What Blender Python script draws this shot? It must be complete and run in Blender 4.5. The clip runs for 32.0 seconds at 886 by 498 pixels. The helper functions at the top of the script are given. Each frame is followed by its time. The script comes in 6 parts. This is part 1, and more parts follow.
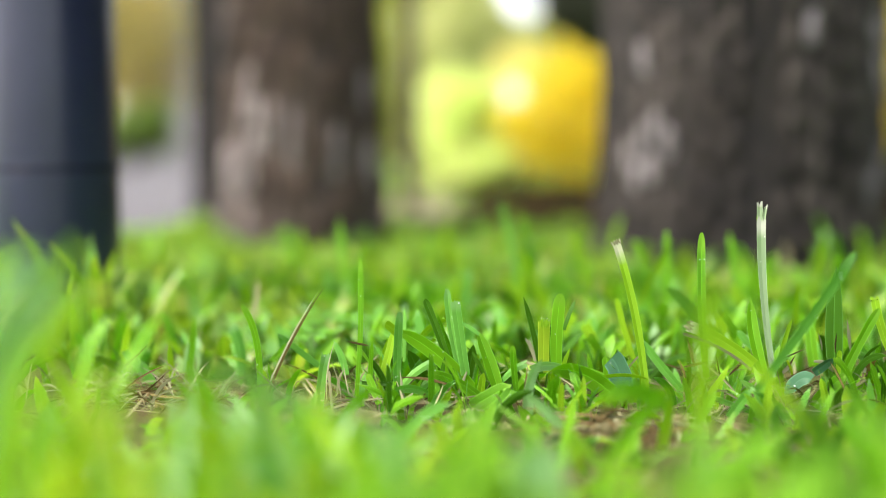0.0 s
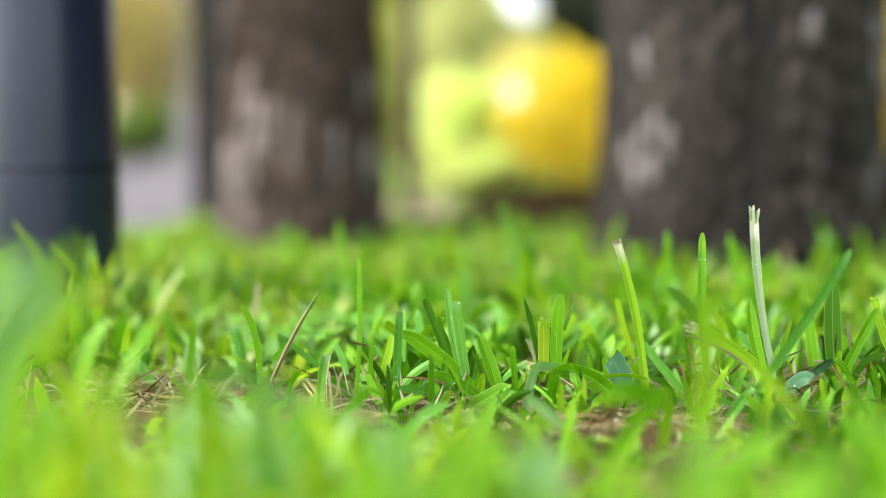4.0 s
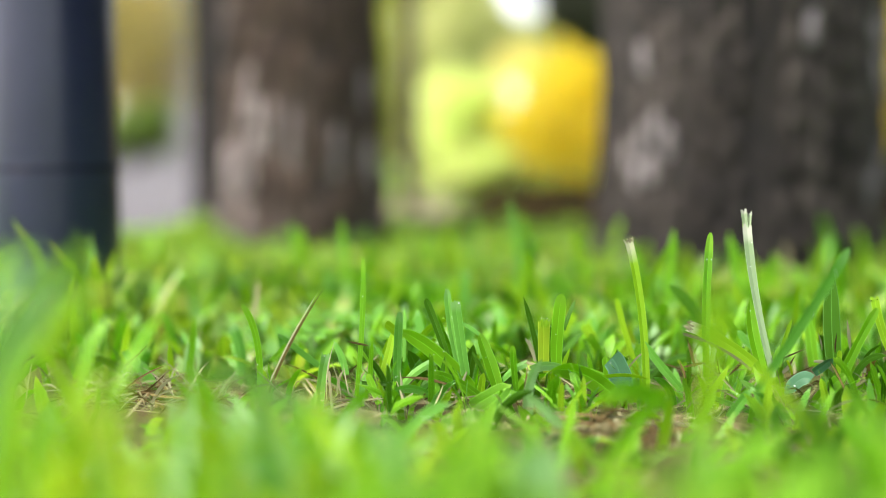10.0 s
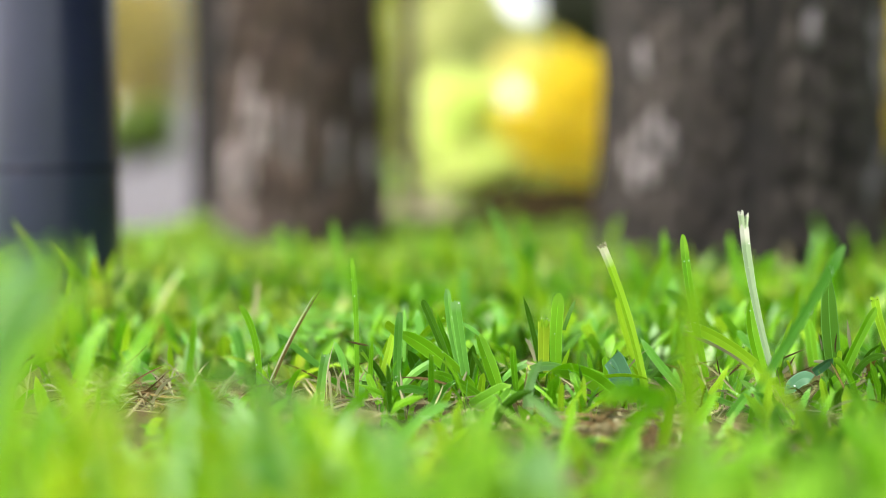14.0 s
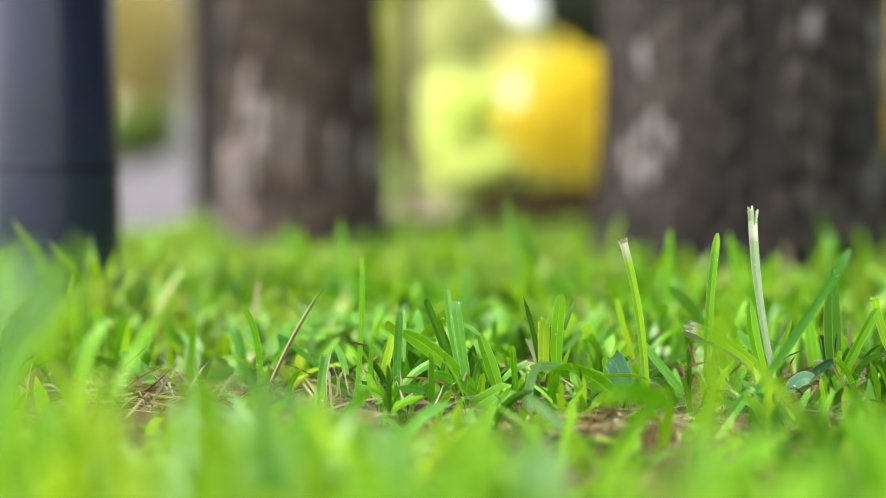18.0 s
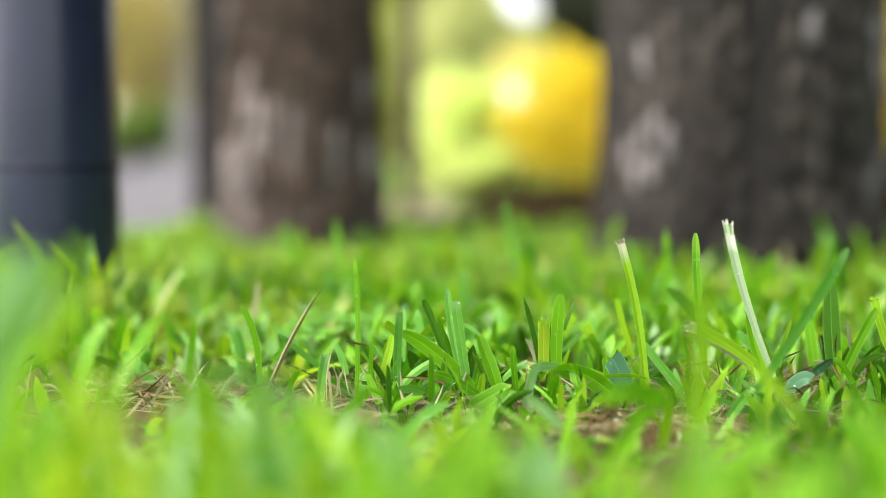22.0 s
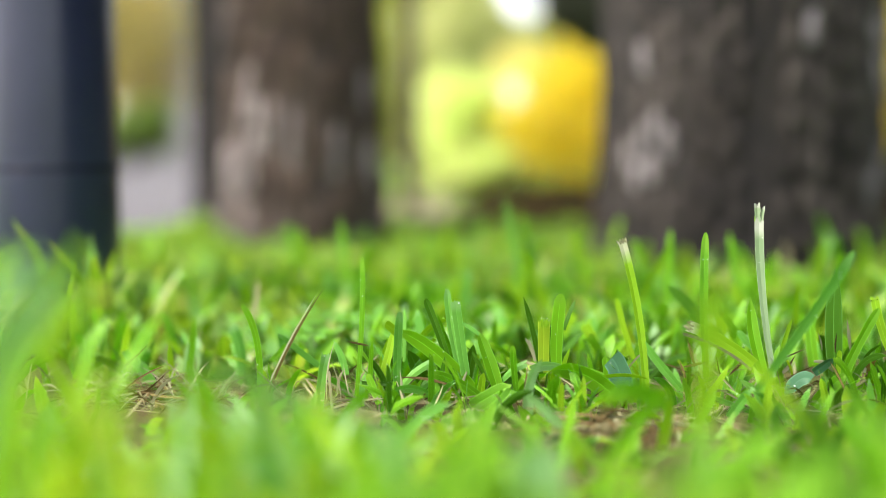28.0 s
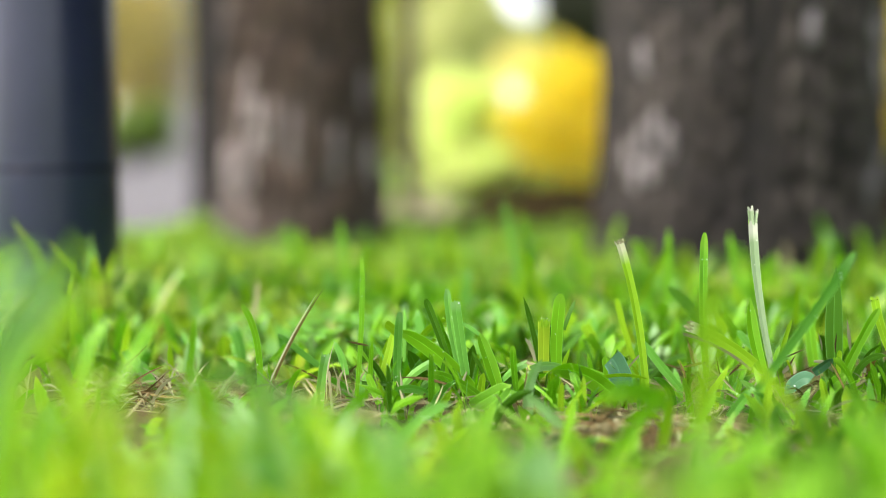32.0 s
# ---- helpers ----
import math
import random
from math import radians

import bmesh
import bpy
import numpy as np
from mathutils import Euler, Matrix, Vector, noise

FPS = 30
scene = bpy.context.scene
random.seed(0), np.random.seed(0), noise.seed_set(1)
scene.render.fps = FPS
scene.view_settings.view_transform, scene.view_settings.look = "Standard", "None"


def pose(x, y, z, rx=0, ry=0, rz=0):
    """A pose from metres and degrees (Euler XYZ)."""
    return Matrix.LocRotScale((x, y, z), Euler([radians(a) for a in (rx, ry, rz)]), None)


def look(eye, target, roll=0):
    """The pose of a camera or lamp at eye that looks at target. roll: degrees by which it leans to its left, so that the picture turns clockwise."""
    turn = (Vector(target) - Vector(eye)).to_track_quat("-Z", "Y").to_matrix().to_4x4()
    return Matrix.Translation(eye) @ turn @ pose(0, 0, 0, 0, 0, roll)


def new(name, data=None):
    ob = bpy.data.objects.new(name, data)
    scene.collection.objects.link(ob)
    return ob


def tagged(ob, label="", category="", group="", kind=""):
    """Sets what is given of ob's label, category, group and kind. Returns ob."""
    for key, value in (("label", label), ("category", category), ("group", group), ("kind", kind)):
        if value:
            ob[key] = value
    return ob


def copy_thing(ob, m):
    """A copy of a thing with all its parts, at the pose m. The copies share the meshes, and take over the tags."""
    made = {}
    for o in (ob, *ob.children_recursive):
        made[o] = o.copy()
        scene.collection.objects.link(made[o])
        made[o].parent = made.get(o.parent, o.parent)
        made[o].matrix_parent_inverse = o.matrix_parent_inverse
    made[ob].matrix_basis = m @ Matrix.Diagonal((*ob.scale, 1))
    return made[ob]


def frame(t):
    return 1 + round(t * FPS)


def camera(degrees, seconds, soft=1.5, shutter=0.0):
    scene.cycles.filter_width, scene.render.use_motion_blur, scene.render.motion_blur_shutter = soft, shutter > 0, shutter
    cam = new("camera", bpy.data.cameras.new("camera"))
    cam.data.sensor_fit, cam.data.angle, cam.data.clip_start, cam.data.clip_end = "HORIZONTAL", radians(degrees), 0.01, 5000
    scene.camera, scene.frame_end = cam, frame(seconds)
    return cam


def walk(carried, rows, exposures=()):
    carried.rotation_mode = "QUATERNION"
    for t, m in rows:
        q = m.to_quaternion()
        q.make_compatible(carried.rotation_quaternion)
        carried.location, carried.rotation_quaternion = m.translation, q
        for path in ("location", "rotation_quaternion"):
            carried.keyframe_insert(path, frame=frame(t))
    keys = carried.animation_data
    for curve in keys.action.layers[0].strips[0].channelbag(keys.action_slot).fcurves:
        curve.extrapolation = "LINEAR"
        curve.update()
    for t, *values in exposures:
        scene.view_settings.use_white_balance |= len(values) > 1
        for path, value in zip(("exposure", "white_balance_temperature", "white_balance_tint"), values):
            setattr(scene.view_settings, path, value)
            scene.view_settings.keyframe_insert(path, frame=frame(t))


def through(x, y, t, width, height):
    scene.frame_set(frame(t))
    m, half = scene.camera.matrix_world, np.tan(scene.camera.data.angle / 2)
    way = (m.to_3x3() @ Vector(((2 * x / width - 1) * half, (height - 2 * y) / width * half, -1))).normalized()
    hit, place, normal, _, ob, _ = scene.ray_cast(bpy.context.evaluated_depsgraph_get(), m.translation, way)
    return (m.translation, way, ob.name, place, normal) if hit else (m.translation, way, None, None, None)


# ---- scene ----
# A lawn seen from a hand's width above the ground, wide open lens, still camera.
EYE_Z, TILT = 0.1325, 84.8
cam = camera(40, 32.0, soft=0.9)
cam.data.dof.use_dof = True
cam.data.dof.focus_distance = 0.603
cam.data.dof.aperture_fstop = 2.05
cam.data.dof.aperture_blades = 0
STAND = pose(0, 0, EYE_Z, TILT, 0, 0)
EXPOSURE = 1.86
walk(cam, [(0.0, STAND), (32.0, STAND)], exposures=[(0.0, EXPOSURE, 6780, 15), (32.0, EXPOSURE, 6780, 15)])

# ---- daylight: bright, hazy sky with a soft sun from the left ----
SUN_EL, SUN_AZ = 55.0, -106.0          # azimuth from +y towards +x
world = bpy.data.worlds.new("hazy_sky")
scene.world = world
world.use_nodes = True
wn = world.node_tree.nodes
sky = wn.new("ShaderNodeTexSky")
sky.sky_type = "NISHITA"
sky.sun_disc = False
sky.sun_elevation = radians(SUN_EL)
sky.sun_rotation = radians(SUN_AZ)
sky.air_density, sky.dust_density, sky.ozone_density = 1.0, 2.5, 0.8
veil = wn.new("ShaderNodeMix")          # thin high cloud, white all over
veil.data_type = "RGBA"
veil.inputs[0].default_value = 0.42
veil.inputs[7].default_value = (6.3, 6.4, 6.6, 1)
world.node_tree.links.new(sky.outputs[0], veil.inputs[6])
world.node_tree.links.new(veil.outputs[2], wn["Background"].inputs[0])
wn["Background"].inputs[1].default_value = 0.15
sun = new("sun", bpy.data.lights.new("sun", "SUN"))
sun.data.energy = 1.9
sun.data.angle = radians(28)
sun.data.color = (1.0, 0.95, 0.86)
_d = Vector((math.sin(radians(SUN_AZ)) * math.cos(radians(SUN_EL)), math.cos(radians(SUN_AZ)) * math.cos(radians(SUN_EL)), math.sin(radians(SUN_EL))))
sun.matrix_world = look(_d * 30, (0, 0, 0))


# ---- materials ----
def make_mat(name):
    m = bpy.data.materials.new(name)
    m.use_nodes = True
    nt = m.node_tree
    return m, nt, nt.nodes["Principled BSDF"], nt.nodes["Material Output"]


def ramp(nt, fac, stops):
    r = nt.nodes.new("ShaderNodeValToRGB")
    while len(r.color_ramp.elements) < len(stops):
        r.color_ramp.elements.new(0.5)
    for e, (p, c) in zip(r.color_ramp.elements, stops):
        e.position, e.color = p, (*c, 1)
    nt.links.new(fac, r.inputs[0])
    return r.outputs[0]


def tex_noise(nt, scale, detail=4.0, vec=None, stretch=None, rough=0.55):
    n = nt.nodes.new("ShaderNodeTexNoise")
    n.inputs["Scale"].default_value, n.inputs["Detail"].default_value, n.inputs["Roughness"].default_value = scale, detail, rough
    co = nt.nodes.new("ShaderNodeTexCoord").outputs["Object"] if vec is None else vec
    if stretch:
        mp = nt.nodes.new("ShaderNodeMapping")
        mp.inputs["Scale"].default_value = stretch
        nt.links.new(co, mp.inputs[0])
        co = mp.outputs[0]
    nt.links.new(co, n.inputs["Vector"])
    return n.outputs[0]


def mix(nt, fac, a, b, mode="MIX"):
    n = nt.nodes.new("ShaderNodeMix")
    n.data_type, n.blend_type = "RGBA", mode
    for sock, v in ((n.inputs[0], fac), (n.inputs[6], a), (n.inputs[7], b)):
        if isinstance(v, (int, float)):
            sock.default_value = v
        elif isinstance(v, tuple):
            sock.default_value = (*v, 1)
        else:
            nt.links.new(v, sock)
    return n.outputs[2]


def arith(nt, op, a, b=0.0):
    n = nt.nodes.new("ShaderNodeMath")
    n.operation = op
    for sock, v in zip(n.inputs, (a, b)):
        if isinstance(v, (int, float)):
            sock.default_value = v
        else:
            nt.links.new(v, sock)
    return n.outputs[0]


def bump(nt, height, dist, strength=0.6):
    b = nt.nodes.new("ShaderNodeBump")
    b.inputs["Strength"].default_value, b.inputs["Distance"].default_value = strength, dist
    nt.links.new(height, b.inputs["Height"])
    return b.outputs[0]


def leafy(name, dark, light, through, rough=0.45, island=False, veins=True, specks=0.0, glow=0.45, shine=0.4, dry=None, rib=0.35, patch=0.0, cool=None, blend=0.5, mottle=None, even=(0.45, 0.5), rim=0.75):
    """Leaf tissue: colour varies from blade to blade and along the blade, parallel veins, light passes through."""
    m, nt, bsdf, out = make_mat(name)
    L = nt.links.new
    if island:
        rnd = nt.nodes.new("ShaderNodeNewGeometry").outputs["Random Per Island"]
    else:
        rnd = nt.nodes.new("ShaderNodeObjectInfo").outputs["Random"]
    col = ramp(nt, rnd, [(0.0, dark), (even[0], tuple(a + (b - a) * even[1] for a, b in zip(dark, light))), (1.0, light)])
    if cool:
        col = mix(nt, arith(nt, "GREATER_THAN", arith(nt, "FRACT", arith(nt, "MULTIPLY", rnd, 7.31)), 0.76), col, cool)
    if patch:
        col = mix(nt, ramp(nt, tex_noise(nt, 36.0, 2.0, stretch=(1, 0.3, 0.4)), [(0.45, (patch,) * 3), (0.55, (0, 0, 0))]), col, dark)
    if mottle:      # clumps of other age and health: fresh, bluish, yellowing, dry
        for k, (tone, scale, amount) in enumerate(mottle):
            where = tex_noise(nt, scale, 1.5, stretch=(1, 0.45, 0.3 + 0.1 * k))
            col = mix(nt, ramp(nt, where, [(0.53, (0, 0, 0)), (0.60, (amount,) * 3)]), col, tone)
    uv = nt.nodes.new("ShaderNodeUVMap").outputs[0]
    blot = tex_noise(nt, 90.0, 3.0)
    col = mix(nt, arith(nt, "MULTIPLY", blot, 0.35), col, light)
    height = blot
    if veins:
        sep = nt.nodes.new("ShaderNodeSeparateXYZ")
        L(uv, sep.inputs[0])
        line = arith(nt, "SINE", arith(nt, "MULTIPLY", sep.outputs[0], 56.0))
        col = mix(nt, arith(nt, "MULTIPLY", arith(nt, "ADD", arith(nt, "MULTIPLY", line, 0.5), 0.5), 0.045), col, tuple(min(1.0, c * 1.25) for c in light))
        mid = arith(nt, "LESS_THAN", arith(nt, "ABSOLUTE", arith(nt, "SUBTRACT", sep.outputs[0], 0.5)), 0.022)
        col = mix(nt, arith(nt, "MULTIPLY", mid, rib), col, tuple(min(1.0, c * 1.7 + 0.03) for c in light))
        edge = arith(nt, "GREATER_THAN", arith(nt, "ABSOLUTE", arith(nt, "SUBTRACT", sep.outputs[0], 0.5)), 0.455)
        col = mix(nt, arith(nt, "MULTIPLY", edge, arith(nt, "MULTIPLY", blot, 1.3 * rim)), col, tuple(min(1.0, c * 1.8 + 0.08) for c in light))
        height = line
        if dry:
            tipz = ramp(nt, arith(nt, "ADD", sep.outputs[1], arith(nt, "MULTIPLY", blot, 0.12)), [(0.0, (0, 0, 0)), (0.90, (0, 0, 0)), (1.0, (1, 1, 1))])
            col = mix(nt, tipz, col, dry)
    if specks:
        v = nt.nodes.new("ShaderNodeTexVoronoi")
        v.inputs["Scale"].default_value = 420.0
        co = nt.nodes.new("ShaderNodeTexCoord").outputs["Object"]
        L(co, v.inputs["Vector"])
        few = arith(nt, "GREATER_THAN", tex_noise(nt, 160.0, 1.0), 0.62)
        dot = arith(nt, "MULTIPLY", arith(nt, "LESS_THAN", v.outputs["Distance"], 0.17), few)
        col = mix(nt, arith(nt, "MULTIPLY", dot, specks), col, (0.75, 0.78, 0.7))
    L(col, bsdf.inputs["Base Color"])
    bsdf.inputs["Roughness"].default_value = rough
    bsdf.inputs["Specular IOR Level"].default_value = shine
    L(bump(nt, height, 0.00012, 0.14), bsdf.inputs["Normal"])
    tr = nt.nodes.new("ShaderNodeBsdfTranslucent")
    L(mix(nt, blend, col, through), tr.inputs[0])
    ms = nt.nodes.new("ShaderNodeMixShader")
    ms.inputs[0].default_value = glow
    L(bsdf.outputs[0], ms.inputs[1])
    L(tr.outputs[0], ms.inputs[2])
    L(ms.outputs[0], out.inputs[0])
    return m


def surface(name, stops, scale, rough=0.85, stretch=None, bump_d=0.003, detail=6.0, second=None, metal=0.0, fine=None, shine=0.15):
    m, nt, bsdf, out = make_mat(name)
    n = tex_noise(nt, scale, detail, stretch=stretch)
    col = ramp(nt, n, stops)
    if second:
        sc, c, amount = second
        col = mix(nt, ramp(nt, tex_noise(nt, sc, 3.0), [(0.45, (0, 0, 0)), (0.7, (amount,) * 3)]), col, c)
    nt.links.new(col, bsdf.inputs["Base Color"])
    bsdf.inputs["Roughness"].default_value = rough
    bsdf.inputs["Metallic"].default_value = metal
    bsdf.inputs["Specular IOR Level"].default_value = shine
    h = tex_noise(nt, fine or scale * 3, 5.0, stretch=stretch)
    nt.links.new(bump(nt, h, bump_d), bsdf.inputs["Normal"])
    return m


SUNLIT = (0.38, 0.66, 0.012)
M_LAWN = leafy("lawn_grass", (0.010, 0.055, 0.002), (0.320, 0.620, 0.016), (0.42, 0.74, 0.010), island=True, blend=0.12, rough=0.36, shine=0.35, glow=0.48, patch=0.6, even=(0.60, 0.30),
               mottle=[((0.38, 0.52, 0.020), 46.0, 0.55), ((0.18, 0.42, 0.15), 52.0, 0.8), ((0.020, 0.100, 0.004), 42.0, 0.9), ((0.30, 0.23, 0.08), 58.0, 0.5)])
M_LAWN_NEAR = leafy("near_grass", (0.070, 0.215, 0.006), (0.160, 0.380, 0.012), (0.23, 0.48, 0.010), island=True, blend=0.3, rough=0.55, shine=0.12, glow=0.5,
                    mottle=[((0.25, 0.46, 0.13), 31.0, 0.7), ((0.045, 0.170, 0.006), 37.0, 0.7), ((0.34, 0.46, 0.02), 41.0, 0.6)])
# near grass again, with sunlight put into a brighter, yellower colour
M_LAWN_SUN = leafy("sun_tinted_near_grass", (0.18, 0.32, 0.010), (0.31, 0.435, 0.025), (0.46, 0.64, 0.010), island=True, rough=0.55, shine=0.12, glow=0.5, blend=0.4, cool=(0.25, 0.46, 0.16))
M_GREEN = leafy("fresh_green_blade", (0.072, 0.280, 0.006), (0.205, 0.500, 0.014), SUNLIT, rough=0.34, specks=0.9, glow=0.55, shine=0.34, rib=0.7, dry=(0.22, 0.48, 0.03))
M_DARK = leafy("deep_green_blade", (0.026, 0.110, 0.004), (0.062, 0.200, 0.007), (0.20, 0.42, 0.008), rough=0.42, specks=0.5, glow=0.5, shine=0.16, rib=0.9)
M_LIME = leafy("yellow_green_blade", (0.170, 0.370, 0.007), (0.280, 0.500, 0.014), (0.46, 0.72, 0.010), rough=0.5, glow=0.5, shine=0.2, rib=0.6)
M_STUB = leafy("yellow_cut_stalk", (0.210, 0.450, 0.012), (0.330, 0.590, 0.025), (0.54, 0.76, 0.02), rough=0.5, glow=0.5, shine=0.25, dry=(0.70, 0.68, 0.52))
M_BLUE = leafy("blue_green_blade", (0.085, 0.305, 0.030), (0.175, 0.455, 0.070), (0.28, 0.60, 0.04), rough=0.42, specks=1.0, glow=0.45, shine=0.2, dry=(0.22, 0.46, 0.13))
M_TEAL = leafy("dull_teal_leaf", (0.050, 0.165, 0.070), (0.075, 0.215, 0.100), (0.10, 0.30, 0.08), rough=0.35, specks=1.0, glow=0.3, shine=0.4)
M_HAZE = leafy("pale_bluish_blade", (0.20, 0.43, 0.12), (0.32, 0.55, 0.22), (0.40, 0.64, 0.18), rough=0.4, glow=0.45)
M_PALEY = leafy("cream_dry_blade", (0.46, 0.48, 0.28), (0.56, 0.56, 0.34), (0.58, 0.58, 0.32), rough=0.7, glow=0.3, shine=0.1)
M_PALE = leafy("bleached_sheath", (0.15, 0.245, 0.105), (0.23, 0.33, 0.165), (0.26, 0.38, 0.19), rough=0.42, glow=0.3, dry=(0.38, 0.41, 0.31), rib=0.1, specks=0.8)
M_YSTUB = leafy("torn_yellow_stub", (0.29, 0.48, 0.01), (0.45, 0.62, 0.04), (0.58, 0.72, 0.02), rough=0.6, glow=0.45, shine=0.2, rib=0.7)
M_STRAW = leafy("dry_straw", (0.16, 0.145, 0.065), (0.37, 0.37, 0.21), (0.44, 0.43, 0.20), rough=0.8, glow=0.2, shine=0.04, rim=0.1, rib=0.2)
M_RUST = leafy("reddish_brown_straw", (0.07, 0.046, 0.016), (0.21, 0.155, 0.068), (0.26, 0.19, 0.06), rough=0.85, glow=0.15, shine=0.02, rim=0.1, rib=0.2)
M_BROWN = leafy("brown_stalk", (0.040, 0.028, 0.009), (0.130, 0.096, 0.034), (0.18, 0.13, 0.04), rough=0.85, glow=0.1, shine=0.02, rim=0.35, rib=0.2)
M_STALK = leafy("tan_brown_stalk", (0.11, 0.092, 0.026), (0.16, 0.132, 0.040), (0.24, 0.19, 0.05), rough=0.8, glow=0.1, shine=0.05, rim=0.4, rib=0.3)
M_LITTER = leafy("matted_straw", (0.07, 0.056, 0.022), (0.36, 0.35, 0.18), (0.40, 0.33, 0.13), island=True, rough=0.85, glow=0.15, shine=0.02)
M_DEADLEAF = surface("dead_leaf", [(0.3, (0.18, 0.10, 0.02)), (0.6, (0.36, 0.25, 0.06)), (0.85, (0.48, 0.38, 0.12))], 160, rough=0.7, bump_d=0.0006)
M_CLOVER = leafy("clover_leaf", (0.075, 0.260, 0.020), (0.150, 0.400, 0.045), (0.25, 0.60, 0.03), island=True, veins=False, glow=0.45)
M_SOIL = surface("soil_with_moss", [(0.25, (0.030, 0.025, 0.010)), (0.55, (0.080, 0.066, 0.028)), (0.8, (0.16, 0.13, 0.060))], 45, bump_d=0.004, shine=0.05, second=(14, (0.045, 0.095, 0.012), 0.95))
M_TURF = surface("mossy_turf", [(0.25, (0.030, 0.050, 0.010)), (0.55, (0.060, 0.120, 0.014)), (0.8, (0.12, 0.20, 0.025))], 45, bump_d=0.004, shine=0.05, second=(5, (0.08, 0.16, 0.014), 0.9))
M_MULCH = surface("brown_mulch", [(0.3, (0.009, 0.006, 0.003)), (0.6, (0.026, 0.018, 0.009)), (0.85, (0.06, 0.044, 0.025))], 30, rough=1.0, shine=0.0, bump_d=0.01, second=(6, (0.05, 0.055, 0.015), 0.4))
M_GRAVEL = surface("tan_gravel", [(0.3, (0.12, 0.105, 0.062)), (0.7, (0.26, 0.235, 0.15))], 90, bump_d=0.004, shine=0.05, second=(9, (0.16, 0.19, 0.06), 0.7))
M_PATH = surface("grey_paving", [(0.3, (0.082, 0.080, 0.083)), (0.7, (0.112, 0.110, 0.113))], 60, bump_d=0.002, second=(1.5, (0.095, 0.093, 0.094), 0.6))
M_POST = surface("dark_grey_enamel", [(0.3, (0.010, 0.013, 0.036)), (0.7, (0.015, 0.018, 0.048))], 18, rough=0.30, bump_d=0.0003, detail=3.0, shine=0.5)
M_GROOVE_SHADE = surface("dark_groove_shade", [(0.3, (0.006, 0.008, 0.018)), (0.7, (0.009, 0.012, 0.024))], 60, rough=0.55, bump_d=0.0004)
M_WALL = surface("grey_render", [(0.3, (0.24, 0.225, 0.235)), (0.7, (0.31, 0.295, 0.305))], 3, bump_d=0.004)
M_FIELD = surface("far_grass", [(0.3, (0.045, 0.10, 0.010)), (0.7, (0.12, 0.21, 0.02))], 5, bump_d=0.01, second=(1.2, (0.14, 0.20, 0.025), 0.8))
M_ROOF = surface("grey_roof", [(0.3, (0.12, 0.12, 0.13)), (0.7, (0.2, 0.2, 0.21))], 6)


def bark(name, dark, mid_c, light, grain=1.0):
    """Furrowed bark: dark cracks, greyish plates and paler worn patches."""
    m, nt, bsdf, out = make_mat(name)
    big = tex_noise(nt, 9.0 * grain, 3.0, stretch=(1, 1, 0.45))
    mid_n = tex_noise(nt, 26.0 * grain, 5.0, stretch=(1, 1, 0.28))
    col = ramp(nt, mid_n, [(0.3, dark), (0.52, mid_c), (0.75, tuple(0.5 * (a + b) for a, b in zip(mid_c, light)))])
    col = mix(nt, ramp(nt, big, [(0.52, (0, 0, 0)), (0.64, (0.85, 0.85, 0.85))]), col, light)
    v = nt.nodes.new("ShaderNodeTexVoronoi")
    v.feature = "DISTANCE_TO_EDGE"
    v.inputs["Scale"].default_value = 24.0 * grain
    mp = nt.nodes.new("ShaderNodeMapping")
    mp.inputs["Scale"].default_value = (1, 1, 0.3)
    nt.links.new(nt.nodes.new("ShaderNodeTexCoord").outputs["Object"], mp.inputs[0])
    nt.links.new(mp.outputs[0], v.inputs["Vector"])
    crack = ramp(nt, v.outputs[0], [(0.0, (1, 1, 1)), (0.14, (0, 0, 0))])
    col = mix(nt, crack, col, tuple(c * 0.5 for c in dark))
    nt.links.new(col, bsdf.inputs["Base Color"])
    bsdf.inputs["Roughness"].default_value = 0.9
    nt.links.new(bump(nt, mid_n, 0.012, 0.8), bsdf.inputs["Normal"])
    return m


M_BARK_A = bark("grey_brown_bark", (0.008, 0.006, 0.0045), (0.020, 0.015, 0.0115), (0.034, 0.027, 0.022))
M_BARK_B = bark("reddish_brown_bark", (0.020, 0.013, 0.009), (0.062, 0.042, 0.030), (0.13, 0.102, 0.092), 1.1)
# darkest of the barks, for the left sapling
M_BARK_D = bark("very_dark_bark", (0.004, 0.003, 0.002), (0.010, 0.007, 0.005), (0.020, 0.015, 0.012), 1.5)
M_BARK_C = bark("pale_tan_bark", (0.07, 0.055, 0.032), (0.12, 0.095, 0.060), (0.19, 0.155, 0.105), 2.0)


def plate_mat(name, dark, light):
    m, nt, bsdf, out = make_mat(name)
    rnd = nt.nodes.new("ShaderNodeObjectInfo").outputs["Random"]
    col = ramp(nt, rnd, [(0.0, dark), (1.0, light)])
    n = tex_noise(nt, 120.0, 5.0, stretch=(1, 1, 0.4))
    col = mix(nt, ramp(nt, n, [(0.4, (0, 0, 0)), (0.7, (0.7, 0.7, 0.7))]), col, tuple(0.45 * c for c in dark))
    nt.links.new(col, bsdf.inputs["Base Color"])
    bsdf.inputs["Roughness"].default_value = 0.9
    nt.links.new(bump(nt, n, 0.003, 0.7), bsdf.inputs["Normal"])
    return m


